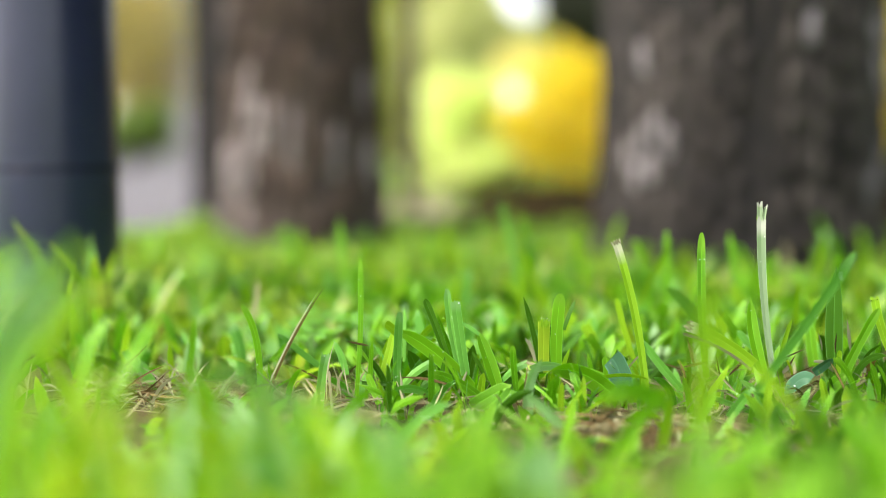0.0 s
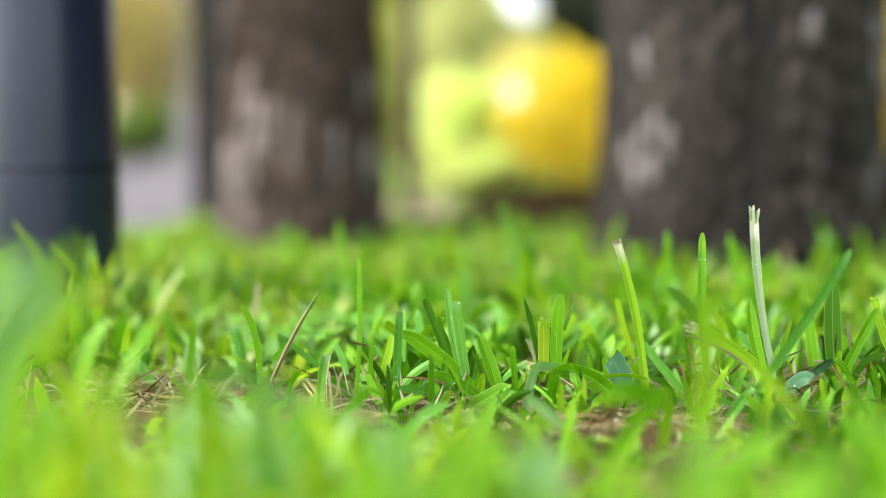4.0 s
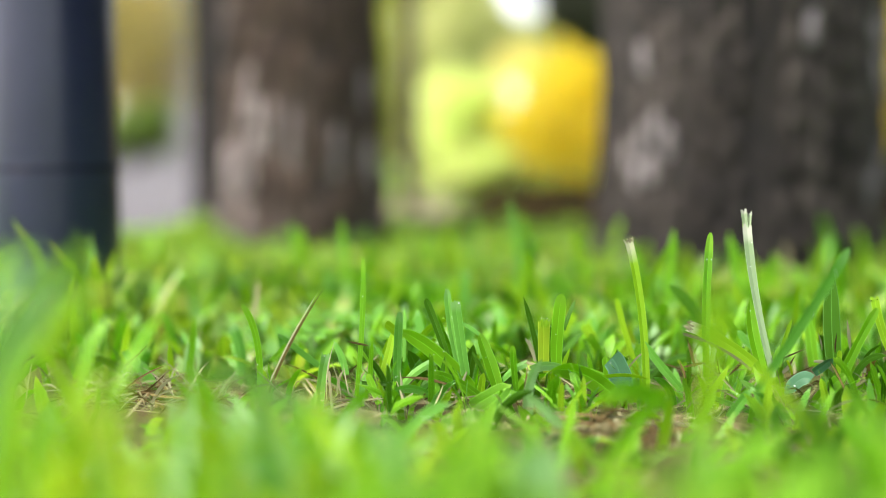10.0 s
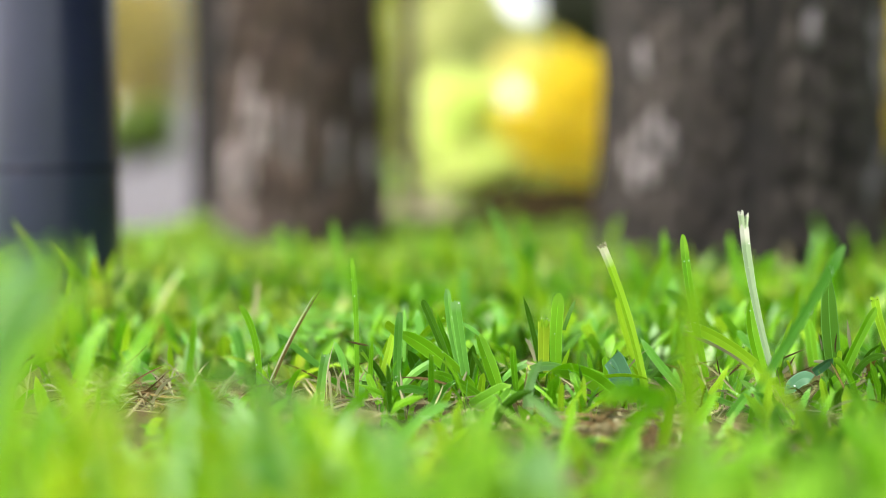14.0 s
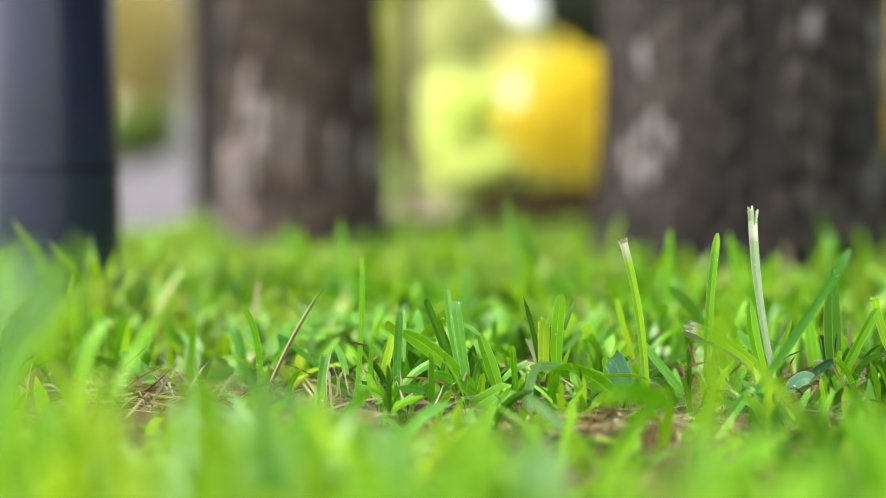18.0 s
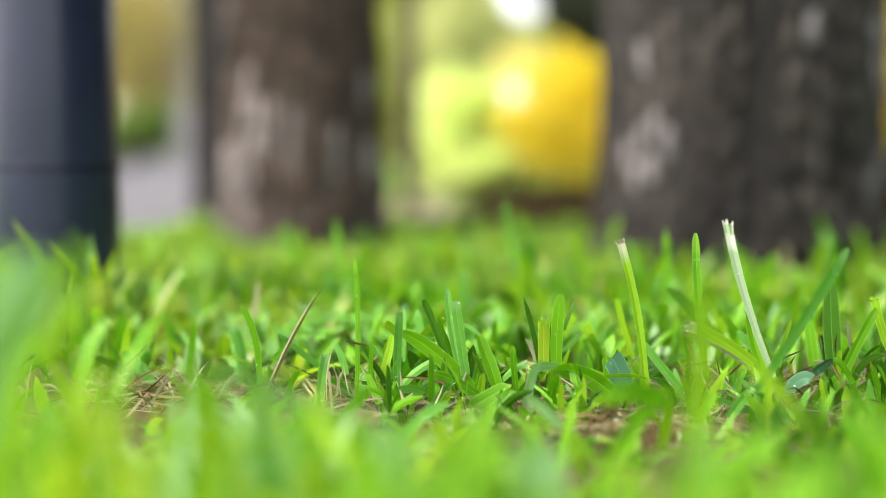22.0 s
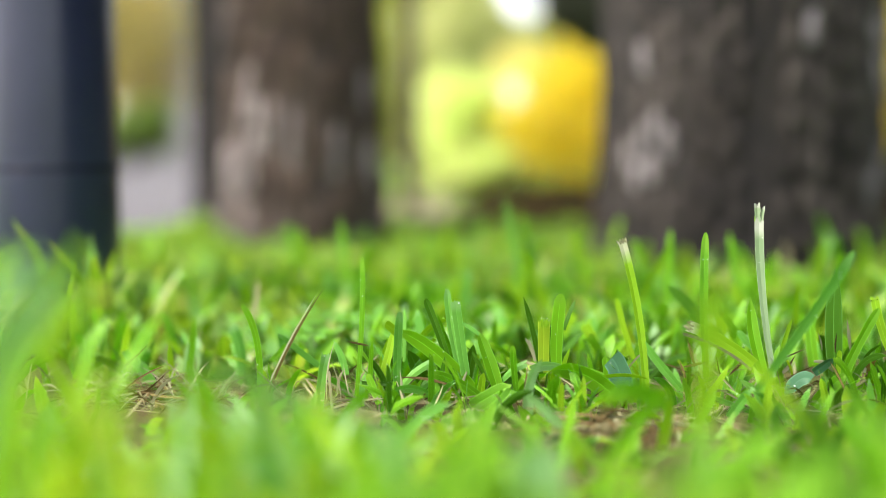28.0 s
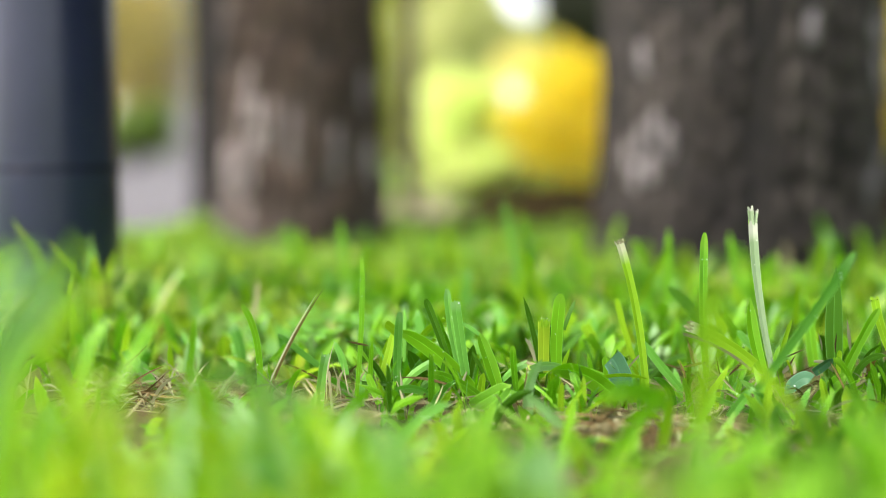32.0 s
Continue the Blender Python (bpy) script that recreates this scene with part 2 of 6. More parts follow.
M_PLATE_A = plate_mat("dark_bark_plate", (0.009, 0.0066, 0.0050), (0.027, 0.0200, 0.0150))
M_PLATE_B = plate_mat("brown_bark_plate", (0.037, 0.0225, 0.0145), (0.102, 0.067, 0.047))
M_PLATE_GREY = plate_mat("grey_bark_plate", (0.032, 0.0255, 0.0205), (0.068, 0.055, 0.046))
M_PLATE_PALE = plate_mat("pale_bark_plate", (0.165, 0.146, 0.147), (0.285, 0.255, 0.256))
M_PLATE_WORN = plate_mat("worn_bark_plate", (0.19, 0.155, 0.146), (0.31, 0.263, 0.252))
M_YELLOW = leafy("golden_leaf", (0.52, 0.41, 0.012), (0.78, 0.68, 0.04), (0.88, 0.74, 0.03), island=True, veins=False, glow=0.5)
M_PALEYELLOW = leafy("pale_golden_leaf", (0.62, 0.56, 0.10), (0.86, 0.82, 0.34), (0.88, 0.84, 0.30), island=True, veins=False, glow=0.6)
M_LIMELEAF = leafy("lime_leaf", (0.56, 0.70, 0.12), (0.80, 0.90, 0.38), (0.84, 0.93, 0.32), island=True, veins=False, glow=0.6)
M_YOLIVE = leafy("yellow_olive_leaf", (0.21, 0.26, 0.025), (0.36, 0.40, 0.065), (0.50, 0.53, 0.065), island=True, veins=False, glow=0.55)
M_OLIVE = leafy("olive_leaf", (0.16, 0.20, 0.015), (0.38, 0.42, 0.04), (0.52, 0.55, 0.04), island=True, veins=False, glow=0.45)
M_PALEGOLD = leafy("pale_yellow_green_leaf", (0.38, 0.42, 0.14), (0.60, 0.63, 0.29), (0.66, 0.69, 0.27), island=True, veins=False, glow=0.6)
M_OCHRE = leafy("ochre_leaf", (0.19, 0.175, 0.04), (0.56, 0.47, 0.15), (0.5, 0.38, 0.08), island=True, veins=False, glow=0.4)
M_SPRUCE = leafy("dark_evergreen", (0.008, 0.014, 0.005), (0.025, 0.032, 0.010), (0.03, 0.05, 0.01), island=True, veins=False, glow=0.2)
M_MIDLEAF = leafy("mid_green_leaf", (0.06, 0.13, 0.015), (0.16, 0.25, 0.03), (0.20, 0.32, 0.03), island=True, veins=False, glow=0.35)


# ---- mesh helpers ----
def mesh_from(name, verts, faces, mat, uvs=None, smooth=True):
    me = bpy.data.meshes.new(name)
    me.from_pydata(verts, [], faces)
    if uvs is not None:
        lay = me.uv_layers.new(name="UVMap")
        idx = np.empty(len(me.loops), dtype=np.int32)
        me.loops.foreach_get("vertex_index", idx)
        lay.data.foreach_set("uv", np.asarray(uvs, dtype=np.float32)[idx].ravel())
    if smooth:
        me.polygons.foreach_set("use_smooth", np.ones(len(me.polygons), dtype=bool))
    me.materials.append(mat)
    me.update()
    return me


def part(name, bm, material, parent, label=""):
    me = bpy.data.meshes.new(name)
    bm.to_mesh(me)
    bm.free()
    me.materials.append(material)
    ob = new(name, me)
    ob.parent = parent
    if label:
        tagged(ob, label)
    return ob


def profile(style, s):
    """Half-width along a blade, 0 at the base to 1 at the tip."""
    if style == "point":
        return (0.80 + 0.20 * min(1.0, s / 0.3)) * (1.0 - 0.18 * s) * (1.0 if s < 0.74 else max(0.06, 1 - ((s - 0.74) / 0.26) ** 1.8))
    if style == "round":
        return (0.75 + 0.25 * min(1.0, s / 0.4)) * (1.0 if s < 0.88 else max(0.12, math.sqrt(max(0.0, 1 - ((s - 0.88) / 0.125) ** 2))))
    if style == "lens":
        return max(0.06, (0.45 + 0.55 * math.sin(math.pi * min(1.0, 0.15 + 0.8 * s)))) * (1.0 if s < 0.7 else max(0.05, 1 - ((s - 0.7) / 0.3) ** 2))
    if style == "needle":
        return max(0.12, math.sin(math.pi * min(0.99, 0.12 + 0.86 * s)))
    if style == "flare":
        return 0.55 + 0.45 * s
    return 0.85 + 0.15 * s      # cut


def blade(plant, name, base, mid, tip, width, style, mat, label="", turn=None, fold=0.20, thick=0.00016):
    """One blade as a thin solid, folded along its midrib. mid and tip are offsets from its base, in metres."""
    base, mid, tip = Vector(base), Vector(mid), Vector(tip)
    ctrl = 2 * mid - tip / 2
    n = 12
    rnd = random.Random(round(base.x * 1e5) * 7 + round(tip.z * 1e5))
    if turn is None:
        turn = rnd.uniform(-38, 38)
    wave, curl = rnd.uniform(-0.04, 0.04), rnd.uniform(-0.12, 0.12)
    verts, faces, uvs = [], [], []
    for i in range(n + 1):
        s = 1 - (1 - i / n) ** 1.5
        p = 2 * s * (1 - s) * ctrl + s * s * tip
        tan = (2 * (1 - s) * ctrl + 2 * s * (tip - ctrl)).normalized()
        side = tan.cross(Vector((0, -1, 0)))
        side = side.normalized() if side.length > 1e-4 else Vector((1, 0, 0))
        side = Matrix.Rotation(radians(turn * (0.4 + 0.6 * s)), 3, tan) @ side
        out_n = side.cross(tan).normalized()
        w = 0.5 * width * profile(style, s) * (1 + wave * math.sin(11 * s))
        f = fold * w
        for a, back in [(q, 0) for q in (-1, -0.5, 0, 0, 0.5, 1)] + [(q, 1) for q in (1, 0.5, 0, 0, -0.5, -1)]:
            jag = 0.0
            if i == n and style in ("cut", "flare"):
                jag = (0.0034 * (rnd.random() - 0.45)) * (1.0 if style == "cut" else 1.5)
            depth = -f * (1 - abs(a)) + curl * w * a * a + (thick if back and abs(a) < 1 else 0.0)
            verts.append(p + side * a * w + out_n * depth + tan * jag)
            uvs.append(((a + 1) / 2, s))
    for i in range(n):
        for k in (0, 1, 3, 4, 6, 7, 9, 10):      # the two halves meet in a crease at the midrib, front and back in a sharp rim
            a, b = i * 12 + k, i * 12 + k + 1
            faces.append((a, a + 12, b + 12, b))
    ob = new(name, mesh_from(name, [v[:] for v in verts], faces, mat, uvs))
    ob.parent = plant
    ob.location = base - (plant.location if plant else Vector())
    if label:
        tagged(ob, label)
    return ob


def ribbons(name, base, azim, length, width, lean, bend, mat, segs=4, droop=0.0):
    """Many thin blades as one mesh, each its own island: numpy arrays, one entry a blade."""
    k = len(length)
    s = np.linspace(0, 1, segs + 1)
    ang = lean[:, None] + bend[:, None] * s[None, :]
    step = length[:, None] / segs
    r = np.concatenate([np.zeros((k, 1)), np.cumsum(np.sin(ang[:, :-1]) * step, 1)], 1)
    h = np.concatenate([np.zeros((k, 1)), np.cumsum(np.cos(ang[:, :-1]) * step, 1)], 1)
    cx, sx = np.cos(azim)[:, None], np.sin(azim)[:, None]
    prof = np.where(s < 0.5, 0.75 + 0.5 * s, np.maximum(0.05, 1 - ((s - 0.5) / 0.5) ** 2))
    half = 0.5 * width[:, None] * prof[None, :]
    px, py, pz = base[:, 0:1] + r * cx, base[:, 1:2] + r * sx, base[:, 2:3] + h
    nx, nz = -np.cos(ang), np.sin(ang)
    cols = []
    for a, b in ((-1, 0.0), (0, 0.3), (1, 0.0)):
        lift = -b * half
        cols.append(np.stack([px - sx * half * a + nx * cx * lift, py + cx * half * a + nx * sx * lift, pz + nz * lift], -1))
    verts = np.stack(cols, 2).reshape(-1, 3)
    uv = np.tile(np.stack([np.tile([0.0, 0.5, 1.0], segs + 1), np.repeat(s, 3)], -1), (k, 1))
    q = []
    for i in range(segs):
        for j in range(2):
            a = i * 3 + j
            q.append((a, a + 1, a + 4, a + 3))
    faces = (np.array(q)[None] + (np.arange(k) * 3 * (segs + 1))[:, None, None]).reshape(-1, 4)
    return mesh_from(name, verts.tolist(), faces.tolist(), mat, uv)


def leaf_cloud(name, pts, size, mat, rng, flat=0.0):
    """Many small pointed leaves, each its own island, at the given points."""
    k = len(pts)
    u = rng.normal(size=(k, 3))
    u /= np.linalg.norm(u, axis=1)[:, None]
    t = rng.normal(size=(k, 3))
    t[:, 2] -= flat
    v = np.cross(u, t)
    v /= np.linalg.norm(v, axis=1)[:, None]
    n = np.cross(u, v)
    sz = (size * rng.uniform(0.6, 1.3, k))[:, None]
    ring = [(-1, 0, 0), (-0.3, 0.42, 0.12), (0.4, 0.36, 0.1), (1, 0, -0.15), (0.4, -0.36, 0.1), (-0.3, -0.42, 0.12)]
    vs = np.stack([pts + sz * (a * u + b * v + c * n) for a, b, c in ring], 1).reshape(-1, 3)
    f = (np.array([(0, 1, 2, 3), (0, 3, 4, 5)])[None] + (np.arange(k) * 6)[:, None, None]).reshape(-1, 4)
    return mesh_from(name, vs.tolist(), f.tolist(), mat, np.tile(np.array([(0, .5), (.3, 1), (.7, 1), (1, .5), (.7, 0), (.3, 0)]), (k, 1)))


def tube(bm, pts, radii, sides=12, wob=0.0, seed=0, cap=True):
    """A round, tapering, slightly uneven tube along pts, added to bm."""
    rings = []
    for i, (p, r) in enumerate(zip(pts, radii)):
        p = Vector(p)
        d = (Vector(pts[min(i + 1, len(pts) - 1)]) - Vector(pts[max(i - 1, 0)])).normalized()
        a = d.cross(Vector((0, 1, 0.01))).normalized() if abs(d.y) < 0.9 else d.cross(Vector((1, 0, 0))).normalized()
        b = d.cross(a).normalized()
        ring = []
        for k in range(sides):
            th = 2 * math.pi * k / sides
            q = a * math.cos(th) + b * math.sin(th)
            rr = r * (1 + wob * noise.noise((p + q * r) * (0.9 / max(r, 0.01)) + Vector((seed, 0, 0))))
            ring.append(bm.verts.new(p + q * rr))
        rings.append(ring)
    for lo, hi in zip(rings, rings[1:]):
        for k in range(sides):
            f = bm.faces.new((lo[k], lo[(k + 1) % sides], hi[(k + 1) % sides], hi[k]))
            f.smooth = True
    if cap:
        bm.faces.new(rings[-1])
        bm.faces.new(list(reversed(rings[0])))
    return bm


def plate(seed, w, h, t):
    """One bark plate: a rounded, chipped slab that bows with the trunk."""
    r = random.Random(seed)
    vs, fs = [], []
    nx, nz = 5, 5
    for j in range(nz):
        for i in range(nx):
            u, v = i / (nx - 1) * 2 - 1, j / (nz - 1) * 2 - 1
            edge = max(abs(u), abs(v))
            x = 0.5 * w * (u * (1 - 0.16 * v * v) + 0.12 * (r.random() - 0.5))
            z = 0.5 * h * (v * (1 - 0.14 * u * u) + 0.10 * (r.random() - 0.5))
            y = -t * (1.0 if edge < 0.9 else 0.0) * (0.75 + 0.5 * r.random()) + 0.05 * w * u * u
            vs.append((x, y, z))
    for j in range(nz - 1):
        for i in range(nx - 1):
            a = j * nx + i
            fs.append((a, a + 1, a + nx + 1, a + nx))
    return vs, fs

# ---- ground, path, planting bed ----
def sheet(name, corners, z, mat, cuts=1, label="", category="", rough=0.0):
    (x0, y0), (x1, y1) = corners
    xs, ys = np.linspace(x0, x1, cuts + 1), np.linspace(y0, y1, cuts + 1)
    vs = [(x, y, z + rough * noise.noise(Vector((x * 9, y * 9, 3)))) for y in ys for x in xs]
    fs = [(j * (cuts + 1) + i, j * (cuts + 1) + i + 1, (j + 1) * (cuts + 1) + i + 1, (j + 1) * (cuts + 1) + i) for j in range(cuts) for i in range(cuts)]
    ob = new(name, mesh_from(name, vs, fs, mat))
    return tagged(ob, label, category, kind="structure")


def strip(name, outline, low, high, mat, label, category):
    """A flat slab with the given outline."""
    bm = bmesh.new()
    vs = [bm.verts.new((x, y, low)) for x, y in outline]
    f = bm.faces.new(vs)
    ext = bmesh.ops.extrude_face_region(bm, geom=[f])
    for v in ext["geom"]:
        if isinstance(v, bmesh.types.BMVert):
            v.co.z = high
    bmesh.ops.recalc_face_normals(bm, faces=bm.faces)
    ob = part(name, bm, mat, None)
    return tagged(ob, label, category, kind="structure")


sheet("ground", ((-400, -400), (400, 400)), -0.02, M_FIELD, 8, "green park grass reaching to the far trees", "ground")
soil = sheet("lawn_soil", ((-3.2, -2.6), (3.2, 1.75)), -0.003, M_SOIL, 110, "brown soil with moss and matted straw under the grass", "soil", 0.004)
soil.data.materials.append(M_TURF)      # the thicker lawn to the sides has moss and turf between its blades
for _f in soil.data.polygons:
    _f.material_index = int(abs(_f.center.x) > 0.42 * max(_f.center.y, 0.15) + 0.12 or not 0.05 < _f.center.y < 0.80)
strip("path", [(-0.20, 1.75), (-2.9, 22.0), (-9.0, 60.0), (-30.0, 60.0), (-12.0, 22.0), (-2.6, 1.75)], -0.018, -0.002, M_PATH, "smooth grey paved path leading away between the trees", "path")
strip("planting_bed", [(-0.14, 1.76), (-0.42, 3.7), (2.6, 3.7), (2.2, 1.76)], -0.018, 0.006, M_MULCH, "brown mulched bed under the shrubs", "planting bed")


strip("gravel_edge", [(-0.135, 1.90), (0.035, 1.90), (0.02, 3.3), (-0.19, 3.3)], -0.012, 0.011, M_GRAVEL, "pale tan gravel strip beyond the trunks", "gravel")


# ---- the dark post ----
def metal_post(x, y):
    root = new("metal_post")
    root.location = (x, y, -0.004)
    tagged(root, "dark grey enamelled steel post standing in the lawn", "post")
    bm = bmesh.new()
    tube(bm, [(0, 0, 0), (0, 0, 0.05), (0, 0, 0.1115), (0, 0, 0.112), (0, 0, 0.1125), (0, 0, 0.1128)], [0.0458, 0.0458, 0.0458, 0.0458, 0.0457, 0.0443], 48, cap=False)
    part("base_sleeve", bm, M_POST, root, "slightly wider steel sleeve round the foot")
    bm = bmesh.new()
    tube(bm, [(0, 0, 0.110), (0, 0, 0.1136), (0, 0, 0.1138), (0, 0, 0.1141), (0, 0, 0.1145), (0, 0, 0.3), (0, 0, 0.6), (0.004, 0, 3.0)], [0.0441, 0.0441, 0.0453, 0.0455, 0.0455, 0.0455, 0.0453, 0.042], 48, cap=False)
    part("shaft", bm, M_POST, root)
    # dark ring added for the shadow line in the groove above the sleeve
    bm = bmesh.new()
    tube(bm, [(0, 0, 0.1125), (0, 0, 0.1128), (0, 0, 0.1168), (0, 0, 0.1171)], [0.0453, 0.0459, 0.0459, 0.0453], 48, cap=False)
    part("band", bm, M_GROOVE_SHADE, root, "thin dark ring in place of the shadowed groove above the sleeve")
    bm = bmesh.new()
    tube(bm, [(0.004, 0, 2.99), (0.004, 0, 3.01), (0.004, 0, 3.03)], [0.045, 0.045, 0.02], 32)
    part("cap", bm, M_POST, root)
    return root


metal_post(-0.2875, 0.905)


# ---- trees ----
def tree_trunk(bm, height, radius, flare, seed, lean=(0, 0), sides=72, ridges=17, depth=0.035, rings=70):
    """A furrowed trunk with a flared foot; furrows run up it and wander."""
    rows = []
    for i in range(rings + 1):
        z = height * (i / rings) ** 1.6
        r = radius * (1 - 0.22 * z / height) + flare * math.exp(-z / 0.085)
        row = []
        for k in range(sides):
            th = 2 * math.pi * k / sides
            w = 0.55 * noise.noise(Vector((math.cos(th) * 2, math.sin(th) * 2, z * 3 + seed)))
            furrow = abs(math.sin(0.5 * ridges * (th + 0.25 * w) + seed + 1.5 * w))
            lobes = 0.015 * math.sin(3 * th + seed) + 0.3 * flare / radius * math.exp(-z / 0.06) * math.sin(5 * th + seed)
            plate = noise.noise(Vector((math.cos(th) * 5, math.sin(th) * 5, z * 9 + seed)))
            rr = r * (1 + lobes + depth * (furrow ** 0.6 - 0.7) + 0.5 * depth * plate)
            row.append(bm.verts.new((rr * math.cos(th) + lean[0] * z, rr * math.sin(th) + lean[1] * z, z)))
        rows.append(row)
    for lo, hi in zip(rows, rows[1:]):
        for k in range(sides):
            bm.faces.new((lo[k], lo[(k + 1) % sides], hi[(k + 1) % sides], hi[k])).smooth = True
    bm.faces.new(rows[-1])
    return bm


def tree(name, x, y, z, height, radius, flare, seed, mat, leaf_mat, label, crown_r, leaf=0.05, leaves=1800, lean=(0, 0), ridges=17, crown_up=1.5):
    root = new(name)
    root.location = (x, y, z)
    tagged(root, label, "tree")
    part("trunk", tree_trunk(bmesh.new(), height, radius, flare, seed, lean, ridges=ridges), mat, root)
    rng = np.random.default_rng(seed)
    ends = []
    for k in range(6):
        th = k * 2.4 + seed
        b = Vector((lean[0] * height, lean[1] * height, height - 0.05 - 0.12 * (k % 3)))
        e = b + Vector((math.cos(th), math.sin(th), 0.9 + 0.3 * (k % 2))) * crown_r * 0.75
        m = b.lerp(e, 0.5) + Vector((0, 0, -0.08))
        bm = tube(bmesh.new(), [b, m, e], [radius * 0.42, radius * 0.28, radius * 0.09], 10, 0.15, seed)
        part("limb", bm, mat, root)
        ends += [m, e, e]
    pts = np.concatenate([np.array(e) + rng.normal(size=(leaves // len(ends), 3)) * crown_r * np.array((0.3, 0.3, 0.22)) for e in ends])
    crown = new("crown", leaf_cloud("crown", pts, leaf, leaf_mat, rng))
    crown.parent = root
    return root


def shrub(name, x, y, z, rx, ry, h, n, leaf, mat, label, seed, stems=7, low=0.05, category="shrub", lumps=9, gaps=()):
    """Stems from one foot and an uneven crown of many small leaves in clumps."""
    root = new(name)
    root.location = (x, y, z)
    tagged(root, label, category)
    rng = np.random.default_rng(seed)
    cents = []
    for k in range(lumps):
        a, rr, hh = rng.uniform(0, 2 * math.pi), math.sqrt(rng.uniform(0, 1)) * 0.62, rng.uniform(0, 1)
        cents.append((rx * rr * math.cos(a), ry * rr * math.sin(a), low + (h - low) * (0.22 + 0.58 * hh)))
    for k in range(stems):
        c = cents[k % lumps]
        if any(abs(c[0] - g[0]) < g[2] and c[2] > g[1] - 2 * g[2] for g in gaps):
            continue
        bm = tube(bmesh.new(), [(0.03 * c[0], 0.03 * c[1], 0), (0.45 * c[0], 0.45 * c[1], 0.5 * c[2]), c], [0.012 * h / 0.4 + 0.003, 0.007 * h / 0.4 + 0.002, 0.003], 6)
        part("stem", bm, M_BARK_B, root)
    pts = []
    for c in cents:
        p = rng.normal(size=(n // lumps, 3))
        p /= np.linalg.norm(p, axis=1)[:, None]
        p *= (rng.uniform(0.25, 1, (len(p), 1)) ** 0.5) * np.array((rx, ry, 0.5 * (h - low))) * rng.uniform(0.40, 0.56)
        pts.append(p + np.array(c))
    pts = np.concatenate(pts)
    pts[:, 2] = np.clip(pts[:, 2], low * rng.uniform(0.7, 1.2, len(pts)), h * 1.05)
    for gx, gz, gr in gaps:
        pts = pts[(pts[:, 0] - gx) ** 2 + (pts[:, 2] - gz) ** 2 > gr * gr]
    cr = new("crown", leaf_cloud("crown", pts, leaf, mat, rng))
    cr.parent = root
    return root


thick_tree = tree("tree", 0.3275, 1.37, -0.01, 4.4, 0.151, 0.012, 3, M_BARK_A, M_OLIVE, "thick tree with furrowed grey-brown bark at the lawn's edge", 1.5, 0.06, 900, ridges=13)
worn_tree = tree("tree", -0.189, 1.62, -0.01, 4.6, 0.105, 0.018, 11, M_BARK_B, M_OLIVE, "tree with reddish-brown bark and pale worn patches", 1.4, 0.06, 800, ridges=11)


def bark_plates(root, radius, z1, pitch_w, pitch_h, mat, mat_pale, pale, seed, a0=-172, a1=-8, t=0.006, furrow=0.0, shade=-180.0, mat_mid=None):
    """Plates on the side of a trunk that faces the lawn, with furrows between them."""
    r = random.Random(seed)
    kinds = {}
    for key, m in (("a", mat), ("b", mat_pale), ("c", M_PLATE_A), ("m", mat_mid or mat)):
        for k in range(5):
            vs, fs = plate(seed * 31 + k, pitch_w * r.uniform(0.74, 0.92), pitch_h * r.uniform(0.75, 0.95), t)
            kinds[key, k] = mesh_from("bark_plate", vs, fs, m)
    cols = int(radians(a1 - a0) * radius / pitch_w)
    for c in range(cols):
        z = 0.02 + r.uniform(0, pitch_h)
        while z < z1:
            a = radians(a0) + (c + 0.5 + r.uniform(-0.3, 0.3)) * radians(a1 - a0) / cols
            q = radius * (1 - 0.22 * z / 4.5) + 0.016 * math.exp(-z / 0.085) + 0.002
            if abs(math.degrees(a) - furrow) < 5.5:
                z += pitch_h
                continue
            tone = pale(math.degrees(a), z)
            if mat_mid:
                tone += r.uniform(-0.16, 0.16)
                key = "b" if tone > 0.62 else "m" if tone > 0.30 else "a"
            else:
                # left of the shade bearing, darker plates put the trunk's shaded edge into colour
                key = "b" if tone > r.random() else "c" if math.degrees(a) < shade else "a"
            ob = new("bark_plate", kinds[key, r.randrange(5)])
            ob.parent = root
            ob.matrix_basis = pose(q * math.cos(a), q * math.sin(a), z, 0, 0, math.degrees(a) + 90) @ pose(0, 0, 0, r.uniform(-4, 4), r.uniform(-7, 7), r.uniform(-8, 8))
            z += pitch_h * r.uniform(0.82, 1.1)


def worn_shaded_a(a, z):
    """How weathered the grey bark is: pale patches (bearing, height, their spread, strength) and dark hollows; the
    entry at -167 puts the left edge's shading into the tone.
    """
    tone = (0.10 if a < -92 else 0.42) + 0.34 * noise.noise(Vector((a / 13, z / 0.045, 7.3)))
    for pa, pz, ra, rz, k in ((-139, 0.130, 14, 0.066, 0.80), (-127, 0.172, 6, 0.03, 0.40), (-146, 0.250, 13, 0.05, 0.40), (-101, 0.172, 6, 0.024, 0.34), (-98, 0.236, 6, 0.022, 0.28), (-80, 0.205, 10, 0.06, 0.22), (-32, 0.215, 9, 0.07, 0.5), (-115, 0.112, 9, 0.04, -0.45), (-60, 0.115, 10, 0.035, -0.35), (-92, 0.10, 6, 0.3, -0.6), (-167, 0.14, 7, 0.09, -0.5)):
        tone += k * math.exp(-((a - pa) / ra) ** 2 - ((z - pz) / rz) ** 2)
    return tone


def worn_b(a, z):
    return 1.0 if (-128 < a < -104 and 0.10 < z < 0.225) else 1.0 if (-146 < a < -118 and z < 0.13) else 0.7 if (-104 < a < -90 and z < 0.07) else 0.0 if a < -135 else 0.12


